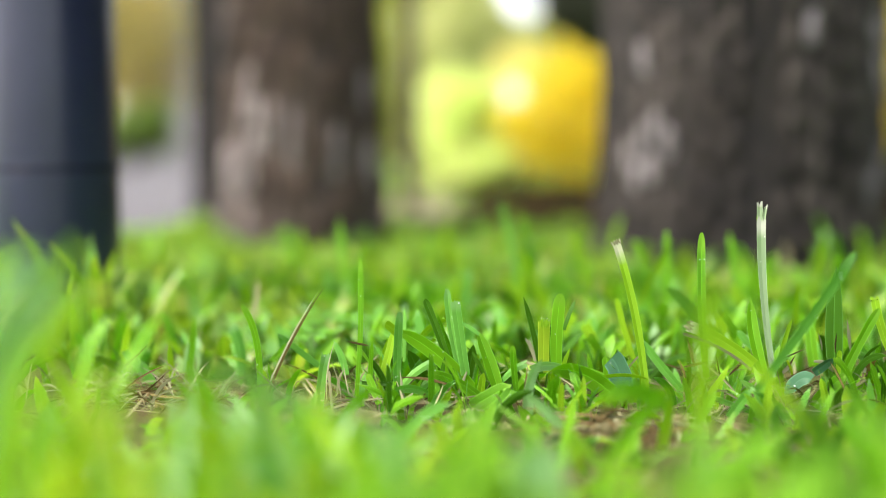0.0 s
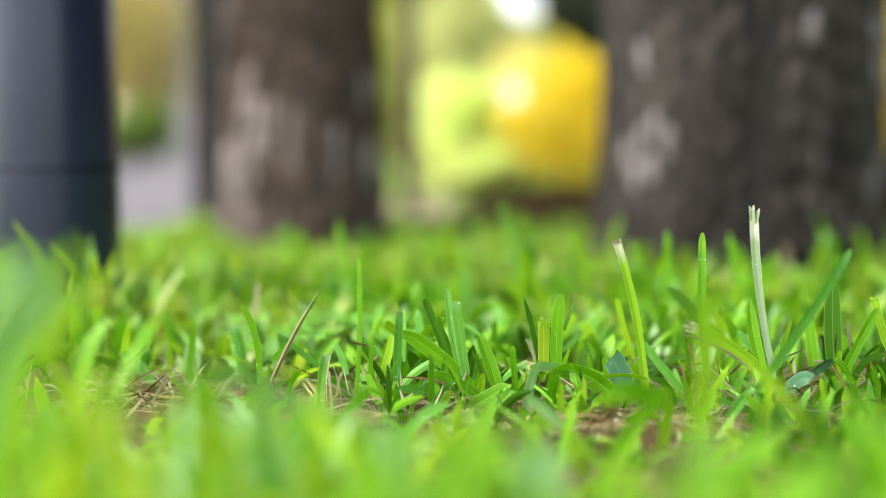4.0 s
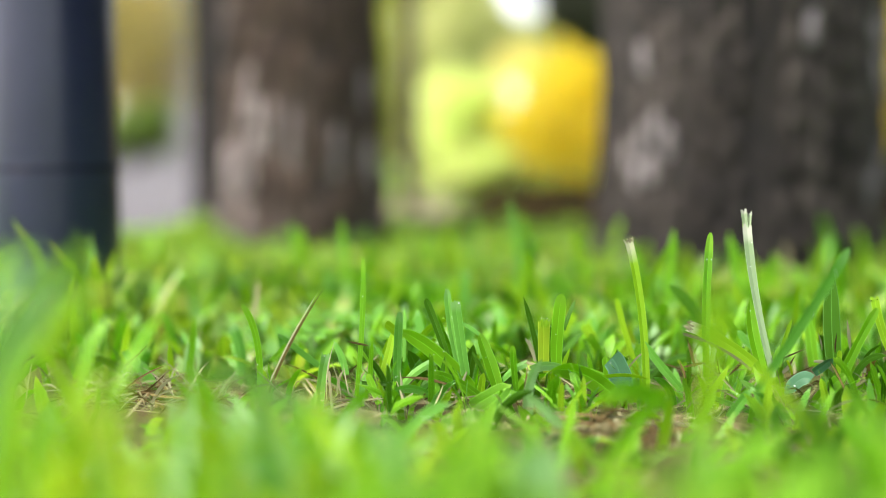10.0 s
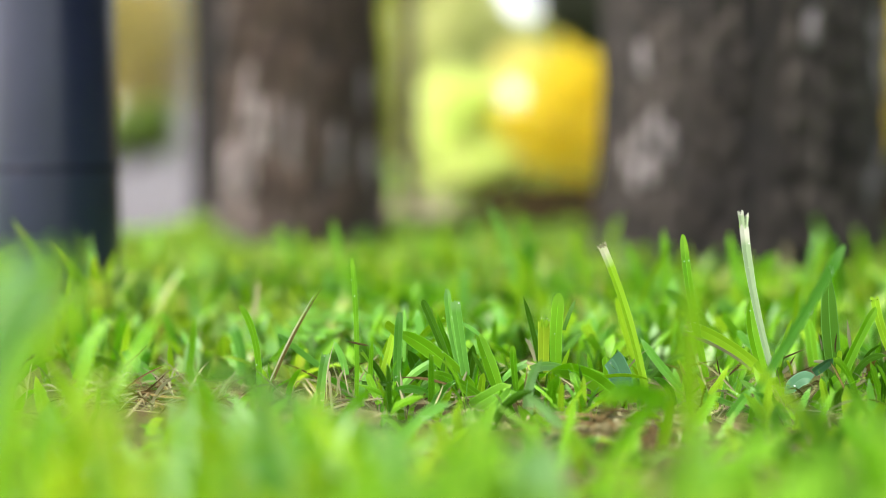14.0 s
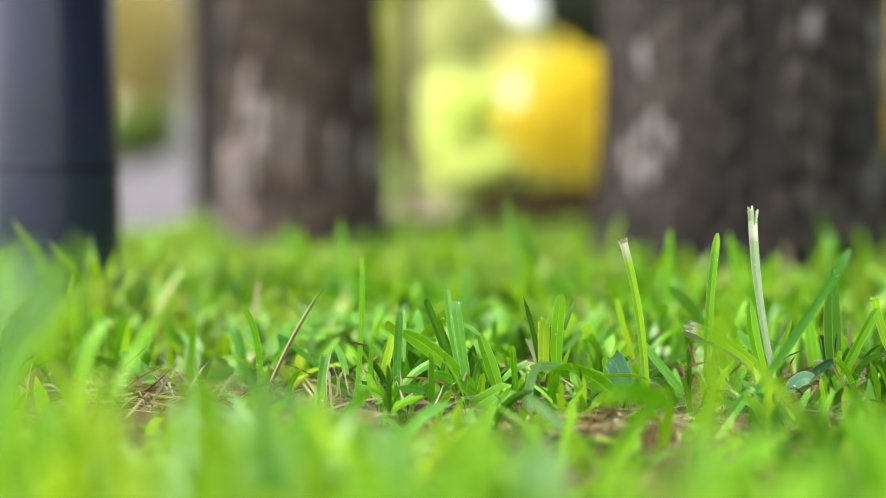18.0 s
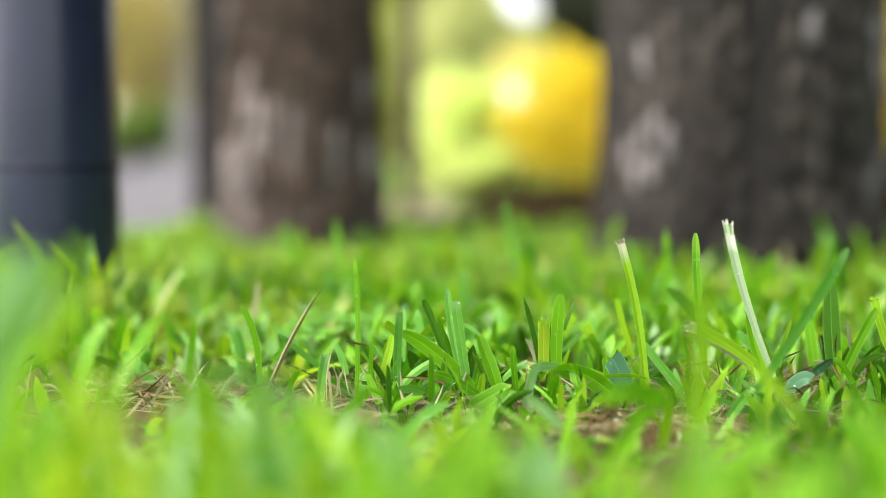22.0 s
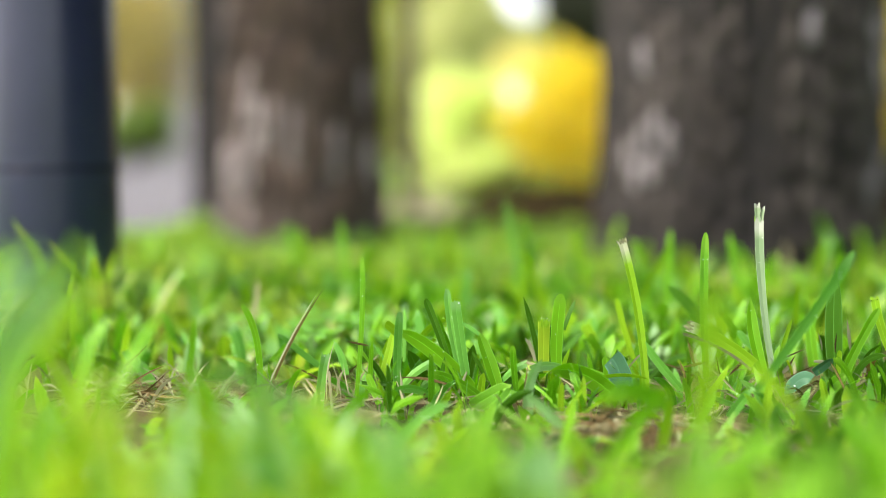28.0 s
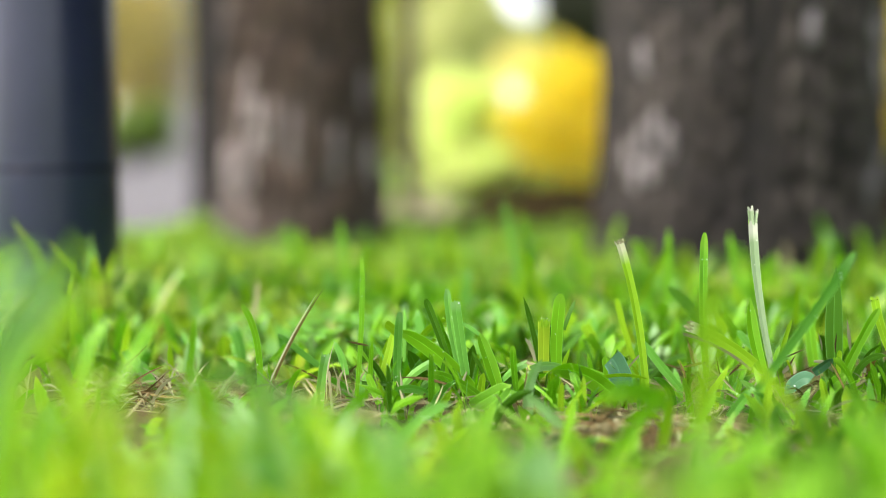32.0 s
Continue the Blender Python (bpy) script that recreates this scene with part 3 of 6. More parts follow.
bark_plates(thick_tree, 0.151, 0.46, 0.017, 0.042, M_PLATE_A, M_PLATE_PALE, worn_shaded_a, 5, t=0.003, furrow=-92.0, mat_mid=M_PLATE_GREY)
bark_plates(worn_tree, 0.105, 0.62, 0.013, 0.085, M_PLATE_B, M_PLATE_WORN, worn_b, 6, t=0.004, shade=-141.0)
tree("sapling", -0.056, 2.05, -0.004, 1.7, 0.0135, 0.004, 5, M_BARK_C, M_OLIVE, "slender young tree with a pale brown stem in the bed", 0.4, 0.03, 260, ridges=5)
tree("sapling", -0.372, 1.98, -0.004, 1.9, 0.033, 0.004, 9, M_BARK_D, M_OLIVE, "slender dark-barked tree just behind the worn trunk", 0.4, 0.03, 260, ridges=5)
tree("sapling", 0.838, 2.35, -0.004, 1.9, 0.021, 0.004, 8, M_BARK_C, M_OLIVE, "slender young tree with a pale tan stem behind the thick trunk", 0.4, 0.03, 260, ridges=5)

# shrubs in and behind the bed
shrub("golden_shrub", 0.47, 2.95, 0.0, 0.42, 0.30, 0.392, 9000, 0.015, M_YELLOW, "low shrub full of golden-yellow autumn leaves in the bed", 21, low=0.03, lumps=14, gaps=((-0.312, 0.232, 0.044), (-0.09, 0.45, 0.12)))
shrub("golden_shrub", 0.215, 3.25, 0.0, 0.095, 0.12, 0.385, 1000, 0.015, M_PALEYELLOW, "slender pale-golden shrub with a gap of sky in it", 39, low=0.03, stems=5, gaps=((-0.041, 0.243, 0.046),))
shrub("golden_shrub", 1.16, 3.10, 0.0, 0.36, 0.30, 0.55, 5200, 0.015, M_YELLOW, "low shrub full of golden-yellow autumn leaves in the bed", 22, low=0.045)
shrub("lime_shrub", 0.055, 3.10, 0.0, 0.135, 0.14, 0.33, 620, 0.021, M_LIMELEAF, "bright lime-green leafy shrub behind the mulch", 23, low=0.0)
shrub("lime_shrub", 0.15, 3.85, 0.0, 0.20, 0.14, 0.38, 2200, 0.017, M_LIMELEAF, "bright lime-green leafy shrub behind the mulch", 24, low=0.0, gaps=((0.062, 0.263, 0.044),))
shrub("lime_shrub", 0.095, 2.72, 0.0, 0.075, 0.06, 0.125, 240, 0.014, M_LIMELEAF, "small low lime-green plant at the edge of the mulch", 44, low=0.0, stems=4, lumps=5)
shrub("olive_shrub", -0.19, 3.45, 0.0, 0.12, 0.10, 0.56, 1300, 0.016, M_YOLIVE, "narrow olive-green shrub beside the young tree", 25, low=0.01)
shrub("evergreen_shrub", -1.42, 5.6, 0.0, 0.26, 0.25, 0.32, 1800, 0.022, M_MIDLEAF, "low green shrub beside the grey path", 26, low=0.01)
shrub("evergreen_shrub", 0.83, 7.5, 0.0, 0.42, 0.40, 1.8, 22000, 0.040, M_SPRUCE, "tall dark evergreen behind the golden shrub", 27, low=0.42, lumps=16, gaps=((-0.345, 0.94, 0.12),))
shrub("ochre_shrub", -2.95, 12.0, 0.0, 0.5, 0.6, 1.9, 2000, 0.05, M_OCHRE, "tall thin shrub with ochre autumn leaves by the path", 34, low=0.3, lumps=14)
shrub("ochre_shrub", -2.55, 8.5, 0.0, 0.62, 0.6, 1.6, 3400, 0.035, M_OCHRE, "tall shrub with ochre and olive autumn leaves by the path", 28, low=0.1)
shrub("pale_gold_shrub", -0.05, 6.2, 0.0, 0.28, 0.35, 1.0, 3600, 0.03, M_PALEGOLD, "tall shrub with pale yellow-green leaves in open light", 29, low=0.05, lumps=12)
shrub("pale_gold_shrub", 0.40, 7.0, 0.0, 0.34, 0.35, 0.98, 4200, 0.035, M_PALEGOLD, "pale yellow shrub with a gap of bright sky between its leaves", 30, low=0.05, lumps=12, gaps=((-0.020, 0.350, 0.155), (0.045, 0.90, 0.10)))
shrub("pale_gold_shrub", -0.12, 9.8, 0.0, 0.42, 0.35, 1.9, 2600, 0.045, M_PALEGOLD, "tall open shrub with pale yellowing leaves", 36, low=0.5, lumps=14)
shrub("pale_gold_shrub", 0.24, 9.0, 0.0, 0.20, 0.25, 1.45, 1500, 0.04, M_PALEGOLD, "tall open shrub with pale yellowing leaves", 37, low=0.55, lumps=10)
shrub("olive_shrub", -0.33, 9.0, 0.0, 0.34, 0.35, 1.7, 2600, 0.04, M_YOLIVE, "tall open shrub with yellowing olive leaves", 35, low=0.4, lumps=12)

# trees further off
tree("tree", -1.5, 13.0, -0.02, 2.2, 0.12, 0.03, 31, M_BARK_A, M_OLIVE, "distant tree with yellowing olive leaves", 1.7, 0.09, 3000)
tree("tree", 3.4, 14.0, -0.02, 2.0, 0.14, 0.03, 32, M_BARK_A, M_YELLOW, "distant tree with golden leaves", 1.8, 0.09, 2600)
tree("tree", -7.0, 15.0, -0.02, 2.0, 0.14, 0.03, 33, M_BARK_A, M_OCHRE, "distant tree with ochre leaves beyond the path", 2.0, 0.09, 3000)

rng = np.random.default_rng(77)


def woods(name, dist, n, mat, lo, hi, leaf, a0, a1, label):
    th = np.radians(rng.uniform(a0, a1, n))
    d = dist * rng.uniform(0.9, 1.25, n)
    top = lo + (hi - lo) * (0.55 + 0.3 * np.sin(th * 9) + 0.15 * np.sin(th * 23 + 1))
    pts = np.stack([d * np.sin(th), d * np.cos(th), rng.uniform(0, 1, n) ** 0.8 * top], -1)
    pts[:, 2] *= np.where(np.abs(np.degrees(th) - 3.2) < 1.6, 0.03, 1.0)      # a clearing in the line of trees
    ob = new(name, leaf_cloud(name, pts, leaf, mat, rng))
    return tagged(ob, label, "woods", kind="stuff")


woods("far_woods", 34, 7000, M_PALEGOLD, 1.0, 4.5, 0.30, -180, 180, "far trees and shrubs with green and yellowing leaves")


def hedge(x, y0, y1, h, n, label):
    """A dense evergreen hedge along the lawn, added out of view to darken the post's right side: upright stems and
    very many dark needled sprays.
    """
    r = np.random.default_rng(88)
    pts = np.stack([x + r.uniform(-0.3, 0.3, n), r.uniform(y0, y1, n), r.uniform(0.02, h, n)], -1)
    pts[:, 2] *= 0.9 + 0.1 * np.sin(pts[:, 1] * 5)
    ob = new("hedge", leaf_cloud("hedge", pts, 0.13, M_SPRUCE, r))
    return tagged(ob, label, "hedge", kind="stuff")


hedge(2.7, -3.5, 2.6, 3.2, 7000, "tall dark evergreen hedge added out of view to darken reflections")


def pale_building(x, y, w, d, h, label):
    root = new("pale_building")
    root.location = (x, y, -0.02)
    tagged(root, label, "building")
    bm = bmesh.new()
    bmesh.ops.create_cube(bm, size=1, matrix=Matrix.LocRotScale((0, 0, h / 2), None, (w, d, h)))
    part("wall", bm, M_WALL, root)
    bm = bmesh.new()
    bmesh.ops.create_cube(bm, size=1, matrix=Matrix.LocRotScale((0, 0, h + 0.15), None, (w + 0.6, d + 0.6, 0.3)))
    part("roof", bm, M_ROOF, root)
    return root


pale_building(-4.45, 21, 1.3, 3, 2.3, "small grey-rendered building far off beyond the path")


def leafy_branch(base, tip, n, leaf, mat, label, seed):
    """A twig with a few golden leaves, free to swing about its foot."""
    rng = np.random.default_rng(seed)
    root = new("golden_branch")
    root.location = base
    tagged(root, label, "branch")
    d = Vector(tip) - Vector(base)
    part("twig", tube(bmesh.new(), [(0, 0, 0), d * 0.5 + Vector((0, 0, 0.01)), d], [0.003, 0.002, 0.001], 6), M_BARK_B, root)
    pts = np.array([d * (0.45 + 0.6 * k / n) for k in range(n)]) + rng.normal(size=(n, 3)) * 0.016
    lv = new("leaves", leaf_cloud("leaves", pts, leaf, mat, rng))
    lv.parent = root
    return root


swaying_branch = leafy_branch((0.25, 2.80, 0.15), (0.142, 2.80, 0.228), 33, 0.014, M_YELLOW, "thin golden-leaved branch at the edge of the shrub", 51)

# ---- grass in the plane of focus: tufts with their blades ----
def tuft(x, y, label):
    ob = new('grass_tuft')
    ob.location = (x, y, 0.0)
    return tagged(ob, label, 'grass', group='grass tufts')


tuft_left = tuft(-0.0884, 0.6041, 'sparse tuft of thin upright green blades and dry stalks')
blade_hook = blade(tuft_left, 'grass_blade', (-0.0910, 0.5934, -0.0005), (-0.0009, 0.0016, 0.0314), (-0.0084, 0.0015, 0.0512), 0.00320, 'round', M_GREEN)
blade(tuft_left, 'dry_blade', (-0.1191, 0.7381, -0.0075), (0.0029, 0.0005, 0.0266), (0.0063, 0.0001, 0.0531), 0.00312, 'round', M_STRAW)
stalk_brown = blade(tuft_left, 'dry_stalk', (-0.0873, 0.5938, 0.0042), (0.0120, 0.0008, 0.0276), (0.0284, 0.0008, 0.0546), 0.00135, 'needle', M_STALK, label='thin brown dry stalk')
blade(tuft_left, 'grass_blade', (-0.0635, 0.6161, 0.0162), (-0.0108, -0.0013, 0.0087), (-0.0210, -0.0036, 0.0179), 0.00357, 'point', M_BLUE)
blade_thin = blade(tuft_left, 'grass_blade', (-0.0428, 0.5939, 0.0056), (0.0020, 0.0028, 0.0363), (0.0018, 0.0050, 0.0681), 0.00271, 'round', M_GREEN)
blade(tuft_left, 'grass_blade', (-0.0607, 0.5928, -0.0069), (-0.0002, 0.0034, 0.0149), (0.0023, 0.0079, 0.0314), 0.00468, 'cut', M_BLUE)
blade(tuft_left, 'dry_blade', (-0.0493, 0.6127, 0.0122), (-0.0027, 0.0023, 0.0089), (-0.0067, 0.0051, 0.0166), 0.00381, 'point', M_BLUE)
blade(tuft_left, 'dry_stalk', (-0.0523, 0.5938, 0.0045), (0.0007, 0.0021, 0.0087), (0.0037, 0.0045, 0.0139), 0.00140, 'needle', M_STRAW)
blade(tuft_left, 'dry_blade', (-0.0543, 0.5928, -0.0069), (-0.0010, -0.0003, 0.0119), (-0.0019, -0.0012, 0.0238), 0.00168, 'cut', M_STRAW)
blade(tuft_left, 'grass_blade', (-0.0361, 0.5941, 0.0070), (0.0003, 0.0001, 0.0134), (0.0013, -0.0002, 0.0269), 0.00246, 'point', M_GREEN)
blade(tuft_left, 'dry_stalk', (-0.0370, 0.5962, 0.0302), (-0.0055, -0.0018, 0.0014), (-0.0103, -0.0045, 0.0030), 0.00112, 'needle', M_BROWN)
blade(tuft_left, 'grass_blade', (-0.0263, 0.6068, 0.0139), (-0.0030, 0.0026, 0.0059), (-0.0094, 0.0065, 0.0145), 0.00226, 'point', M_BLUE)
blade(tuft_left, 'grass_blade', (-0.0313, 0.5876, 0.0025), (-0.0029, 0.0022, 0.0069), (-0.0061, 0.0052, 0.0139), 0.00415, 'round', M_GREEN)
blade(tuft_left, 'grass_blade', (-0.0320, 0.6001, 0.0072), (0.0039, 0.0028, 0.0141), (0.0072, 0.0063, 0.0281), 0.00423, 'round', M_LIME)
blade(tuft_left, 'grass_blade', (-0.0204, 0.6024, 0.0325), (-0.0042, -0.0010, 0.0047), (-0.0083, -0.0029, 0.0084), 0.00448, 'round', M_LIME, turn=30)
blade(tuft_left, 'grass_blade', (-0.0222, 0.5869, -0.0055), (-0.0002, 0.0017, 0.0291), (0.0012, 0.0026, 0.0536), 0.00415, 'round', M_BLUE)
blade(tuft_left, 'grass_blade', (-0.0202, 0.6133, 0.0191), (0.0005, 0.0019, 0.0143), (0.0005, 0.0041, 0.0285), 0.00228, 'point', M_BLUE)
blade(tuft_left, 'dry_stalk', (-0.0349, 0.5877, 0.0036), (0.0088, 0.0022, 0.0052), (0.0176, 0.0049, 0.0069), 0.00166, 'needle', M_STRAW)
blade(tuft_left, 'dry_stalk', (-0.0187, 0.5808, -0.0060), (-0.0009, 0.0031, 0.0138), (-0.0024, 0.0069, 0.0256), 0.00165, 'needle', M_STRAW)
blade(tuft_left, 'grass_blade', (-0.0407, 0.6005, 0.0106), (0.0090, -0.0020, -0.0000), (0.0177, -0.0050, 0.0002), 0.00224, 'point', M_DARK)
blade(tuft_left, 'grass_blade', (-0.1081, 0.5939, 0.0056), (0.0071, 0.0005, -0.0041), (0.0142, 0.0012, -0.0097), 0.00345, 'point', M_GREEN)
blade(tuft_left, 'dry_stalk', (-0.1209, 0.5934, -0.0005), (0.0052, 0.0006, 0.0058), (0.0112, 0.0011, 0.0117), 0.00112, 'needle', M_STRAW)
blade(tuft_left, 'dry_stalk', (-0.1201, 0.5932, -0.0022), (0.0084, 0.0005, 0.0064), (0.0182, 0.0006, 0.0101), 0.00112, 'needle', M_STRAW)
blade(tuft_left, 'dry_stalk', (-0.1450, 0.5931, -0.0041), (0.0058, -0.0007, 0.0143), (0.0195, -0.0030, 0.0219), 0.00168, 'needle', M_STRAW, label='pale curved dry grass stalk')
blade(tuft_left, 'dry_stalk', (-0.1075, 0.5928, -0.0069), (0.0067, 0.0025, 0.0043), (0.0126, 0.0056, 0.0036), 0.00140, 'needle', M_STRAW)
blade(tuft_left, 'grass_blade', (-0.1064, 0.5861, -0.0138), (0.0052, 0.0023, 0.0059), (0.0137, 0.0049, 0.0059), 0.00244, 'point', M_GREEN)
blade(tuft_left, 'dry_stalk', (-0.1657, 0.6189, 0.0136), (0.0066, 0.0008, 0.0065), (0.0135, 0.0018, 0.0130), 0.00116, 'needle', M_BROWN)
blade(tuft_left, 'dry_stalk', (-0.0941, 0.5931, -0.0041), (-0.0044, 0.0024, 0.0047), (-0.0092, 0.0058, 0.0093), 0.00140, 'needle', M_BROWN)
blade(tuft_left, 'dry_stalk', (-0.0669, 0.5922, -0.0139), (0.0096, 0.0032, 0.0147), (0.0240, 0.0060, 0.0152), 0.00112, 'needle', M_STRAW)
blade(tuft_left, 'grass_blade', (-0.0739, 0.5510, -0.0010), (0.0102, 0.0022, 0.0061), (0.0152, 0.0058, 0.0173), 0.00367, 'point', M_BLUE)
blade(tuft_left, 'grass_blade', (-0.0919, 0.6431, 0.0136), (0.0059, 0.0006, 0.0060), (0.0121, 0.0012, 0.0120), 0.00319, 'point', M_GREEN)
blade(tuft_left, 'grass_blade', (-0.1564, 0.6361, 0.0027), (-0.0067, 0.0016, 0.0118), (-0.0144, 0.0027, 0.0162), 0.00580, 'point', M_BLUE)
blade(tuft_left, 'grass_blade', (-0.1510, 0.6299, 0.0010), (-0.0040, 0.0003, 0.0075), (-0.0072, 0.0005, 0.0149), 0.00522, 'point', M_BLUE)
blade(tuft_left, 'grass_blade', (-0.1398, 0.6533, -0.0070), (0.0029, 0.0010, 0.0216), (0.0051, 0.0016, 0.0433), 0.00434, 'point', M_GREEN)
blade(tuft_left, 'grass_blade', (-0.1407, 0.6299, 0.0010), (-0.0015, -0.0011, 0.0122), (-0.0017, -0.0033, 0.0246), 0.00366, 'point', M_LIME)
blade(tuft_left, 'grass_blade', (-0.1234, 0.6172, -0.0052), (-0.0047, 0.0017, 0.0115), (-0.0091, 0.0036, 0.0229), 0.00410, 'point', M_GREEN)
blade(tuft_left, 'grass_blade', (-0.1970, 0.6290, -0.0079), (0.0044, 0.0014, 0.0133), (0.0088, 0.0028, 0.0265), 0.00522, 'point', M_LIME)
blade(tuft_left, 'grass_blade', (-0.2137, 0.6533, -0.0070), (-0.0038, 0.0007, 0.0155), (-0.0086, 0.0009, 0.0310), 0.00542, 'point', M_GREEN)
blade(tuft_left, 'dry_stalk', (-0.1551, 0.5929, -0.0055), (-0.0053, -0.0008, 0.0073), (-0.0102, -0.0023, 0.0147), 0.00140, 'needle', M_BROWN)
blade(tuft_left, 'dry_stalk', (-0.1691, 0.5931, -0.0041), (0.0102, -0.0006, 0.0087), (0.0233, -0.0024, 0.0133), 0.00196, 'needle', M_STRAW)
blade(tuft_left, 'dry_stalk', (-0.1679, 0.5987, -0.0083), (0.0168, 0.0018, 0.0125), (0.0307, 0.0039, 0.0250), 0.00141, 'needle', M_BROWN)
blade(tuft_left, 'dry_stalk', (-0.0576, 0.5926, 0.0045), (0.0007, 0.0002, 0.0141), (0.0042, -0.0001, 0.0280), 0.00084, 'needle', M_STRAW)
blade(tuft_left, 'dry_stalk', (-0.0507, 0.5936, 0.0023), (-0.0008, 0.0001, 0.0091), (-0.0046, 0.0001, 0.0204), 0.00084, 'needle', M_STRAW)
blade(tuft_left, 'dry_stalk', (-0.0464, 0.5928, 0.0059), (-0.0017, 0.0019, 0.0073), (-0.0030, 0.0043, 0.0145), 0.00084, 'needle', M_STRAW)
blade(tuft_left, 'dry_stalk', (-0.0865, 0.5934, 0.0001), (0.0084, 0.0008, 0.0055), (0.0181, 0.0015, 0.0088), 0.00112, 'needle', M_STRAW)
blade(tuft_left, 'dry_stalk', (-0.0963, 0.5932, -0.0022), (0.0046, 0.0027, 0.0085), (0.0099, 0.0064, 0.0169), 0.00112, 'needle', M_BROWN)
blade(tuft_left, 'dry_stalk', (-0.0621, 0.5871, -0.0028), (0.0182, -0.0015, 0.0068), (0.0390, -0.0044, 0.0094), 0.00111, 'needle', M_STRAW)
blade(tuft_left, 'grass_blade', (-0.0767, 0.5936, 0.0015), (0.0016, -0.0004, 0.0100), (0.0074, -0.0016, 0.0187), 0.00296, 'point', M_GREEN)
blade(tuft_left, 'grass_blade', (-0.1004, 0.5842, -0.0021), (0.0042, 0.0020, 0.0080), (0.0111, 0.0040, 0.0089), 0.00388, 'point', M_GREEN)
tuft_mid = tuft(0.0040, 0.5986, 'broad-bladed green tuft with several leaning leaves')
blade_dark = blade(tuft_mid, 'grass_blade', (0.0053, 0.5948, 0.0146), (-0.0076, 0.0025, 0.0217), (-0.0143, 0.0049, 0.0383), 0.00370, 'round', M_DARK, fold=0.5)
blade(tuft_mid, 'grass_blade', (0.0107, 0.6007, 0.0134), (-0.0082, 0.0002, 0.0165), (-0.0141, -0.0002, 0.0331), 0.00323, 'point', M_GREEN)
blade(tuft_mid, 'grass_blade', (0.0098, 0.5947, 0.0134), (-0.0053, 0.0013, 0.0230), (-0.0078, 0.0021, 0.0451), 0.00370, 'round', M_BLUE, fold=0.4)
blade(tuft_mid, 'grass_blade', (0.0112, 0.5931, 0.0158), (-0.0028, 0.0001, 0.0183), (-0.0053, -0.0006, 0.0364), 0.00540, 'cut', M_BLUE, label='pale-edged folded green blade')
leaf_wide = blade(tuft_mid, 'grass_blade', (0.0171, 0.5938, 0.0042), (-0.0196, 0.0017, 0.0209), (-0.0406, 0.0026, 0.0338), 0.00887, 'point', M_GREEN, turn=-15)
blade(tuft_mid, 'grass_blade', (-0.0040, 0.6115, -0.0016), (-0.0067, -0.0010, 0.0136), (-0.0137, -0.0030, 0.0274), 0.00863, 'point', M_DARK, turn=20)
blade_855 = blade(tuft_mid, 'grass_blade', (0.0286, 0.5938, 0.0042), (-0.0055, 0.0035, 0.0178), (-0.0111, 0.0077, 0.0321), 0.00690, 'point', M_GREEN, fold=0.4)
blade(tuft_mid, 'grass_blade', (0.0177, 0.5907, 0.0367), (-0.0072, 0.0026, 0.0046), (-0.0141, 0.0061, 0.0066), 0.00195, 'point', M_BLUE)
blade(tuft_mid, 'grass_blade', (-0.0120, 0.6084, 0.0310), (0.0066, 0.0017, 0.0067), (0.0143, 0.0037, 0.0098), 0.00377, 'point', M_LIME, turn=30)
blade(tuft_mid, 'grass_blade', (-0.0099, 0.6554, 0.0160), (-0.0028, 0.0033, 0.0115), (-0.0044, 0.0076, 0.0228), 0.00542, 'point', M_BLUE)
blade(tuft_mid, 'grass_blade', (0.0104, 0.6120, 0.0047), (0.0031, 0.0000, 0.0117), (0.0051, -0.0004, 0.0234), 0.00609, 'point', M_DARK)
blade(tuft_mid, 'grass_blade', (0.0210, 0.5847, 0.0042), (-0.0132, 0.0022, 0.0091), (-0.0276, 0.0045, 0.0134), 0.00485, 'cut', M_GREEN)
blade(tuft_mid, 'dry_stalk', (-0.0200, 0.5888, 0.0157), (0.0147, -0.0005, -0.0013), (0.0277, -0.0016, -0.0059), 0.00139, 'needle', M_BROWN)
blade(tuft_mid, 'dry_stalk', (0.0116, 0.5861, 0.0191), (-0.0029, 0.0014, -0.0081), (-0.0060, 0.0038, -0.0165), 0.00165, 'needle', M_STRAW)
blade(tuft_mid, 'grass_blade', (-0.0230, 0.5823, 0.0104), (0.0123, 0.0015, -0.0003), (0.0233, 0.0030, -0.0090), 0.00483, 'point', M_BLUE, turn=30)
blade(tuft_mid, 'grass_blade', (0.0139, 0.5786, 0.0028), (0.0095, -0.0004, 0.0062), (0.0190, -0.0015, 0.0114), 0.00817, 'point', M_GREEN, turn=-30)
blade(tuft_mid, 'grass_blade', (0.0279, 0.6669, 0.0092), (0.0003, -0.0004, 0.0124), (0.0008, -0.0015, 0.0249), 0.00386, 'point', M_GREEN)
blade(tuft_mid, 'grass_blade', (0.0329, 0.5764, 0.0122), (-0.0042, -0.0022, -0.0050), (-0.0124, -0.0054, -0.0112), 0.00621, 'point', M_GREEN)
blade(tuft_mid, 'grass_blade', (-0.0111, 0.6074, 0.0202), (-0.0059, -0.0013, -0.0084), (-0.0128, -0.0030, -0.0168), 0.00352, 'point', M_BLUE)
blade(tuft_mid, 'grass_blade', (-0.0038, 0.5750, -0.0027), (0.0035, -0.0001, 0.0076), (0.0081, -0.0006, 0.0153), 0.00382, 'point', M_LIME)
blade(tuft_mid, 'grass_blade', (-0.0271, 0.6144, 0.0306), (-0.0029, -0.0029, -0.0075), (-0.0049, -0.0068, -0.0148), 0.00304, 'point', M_LIME)
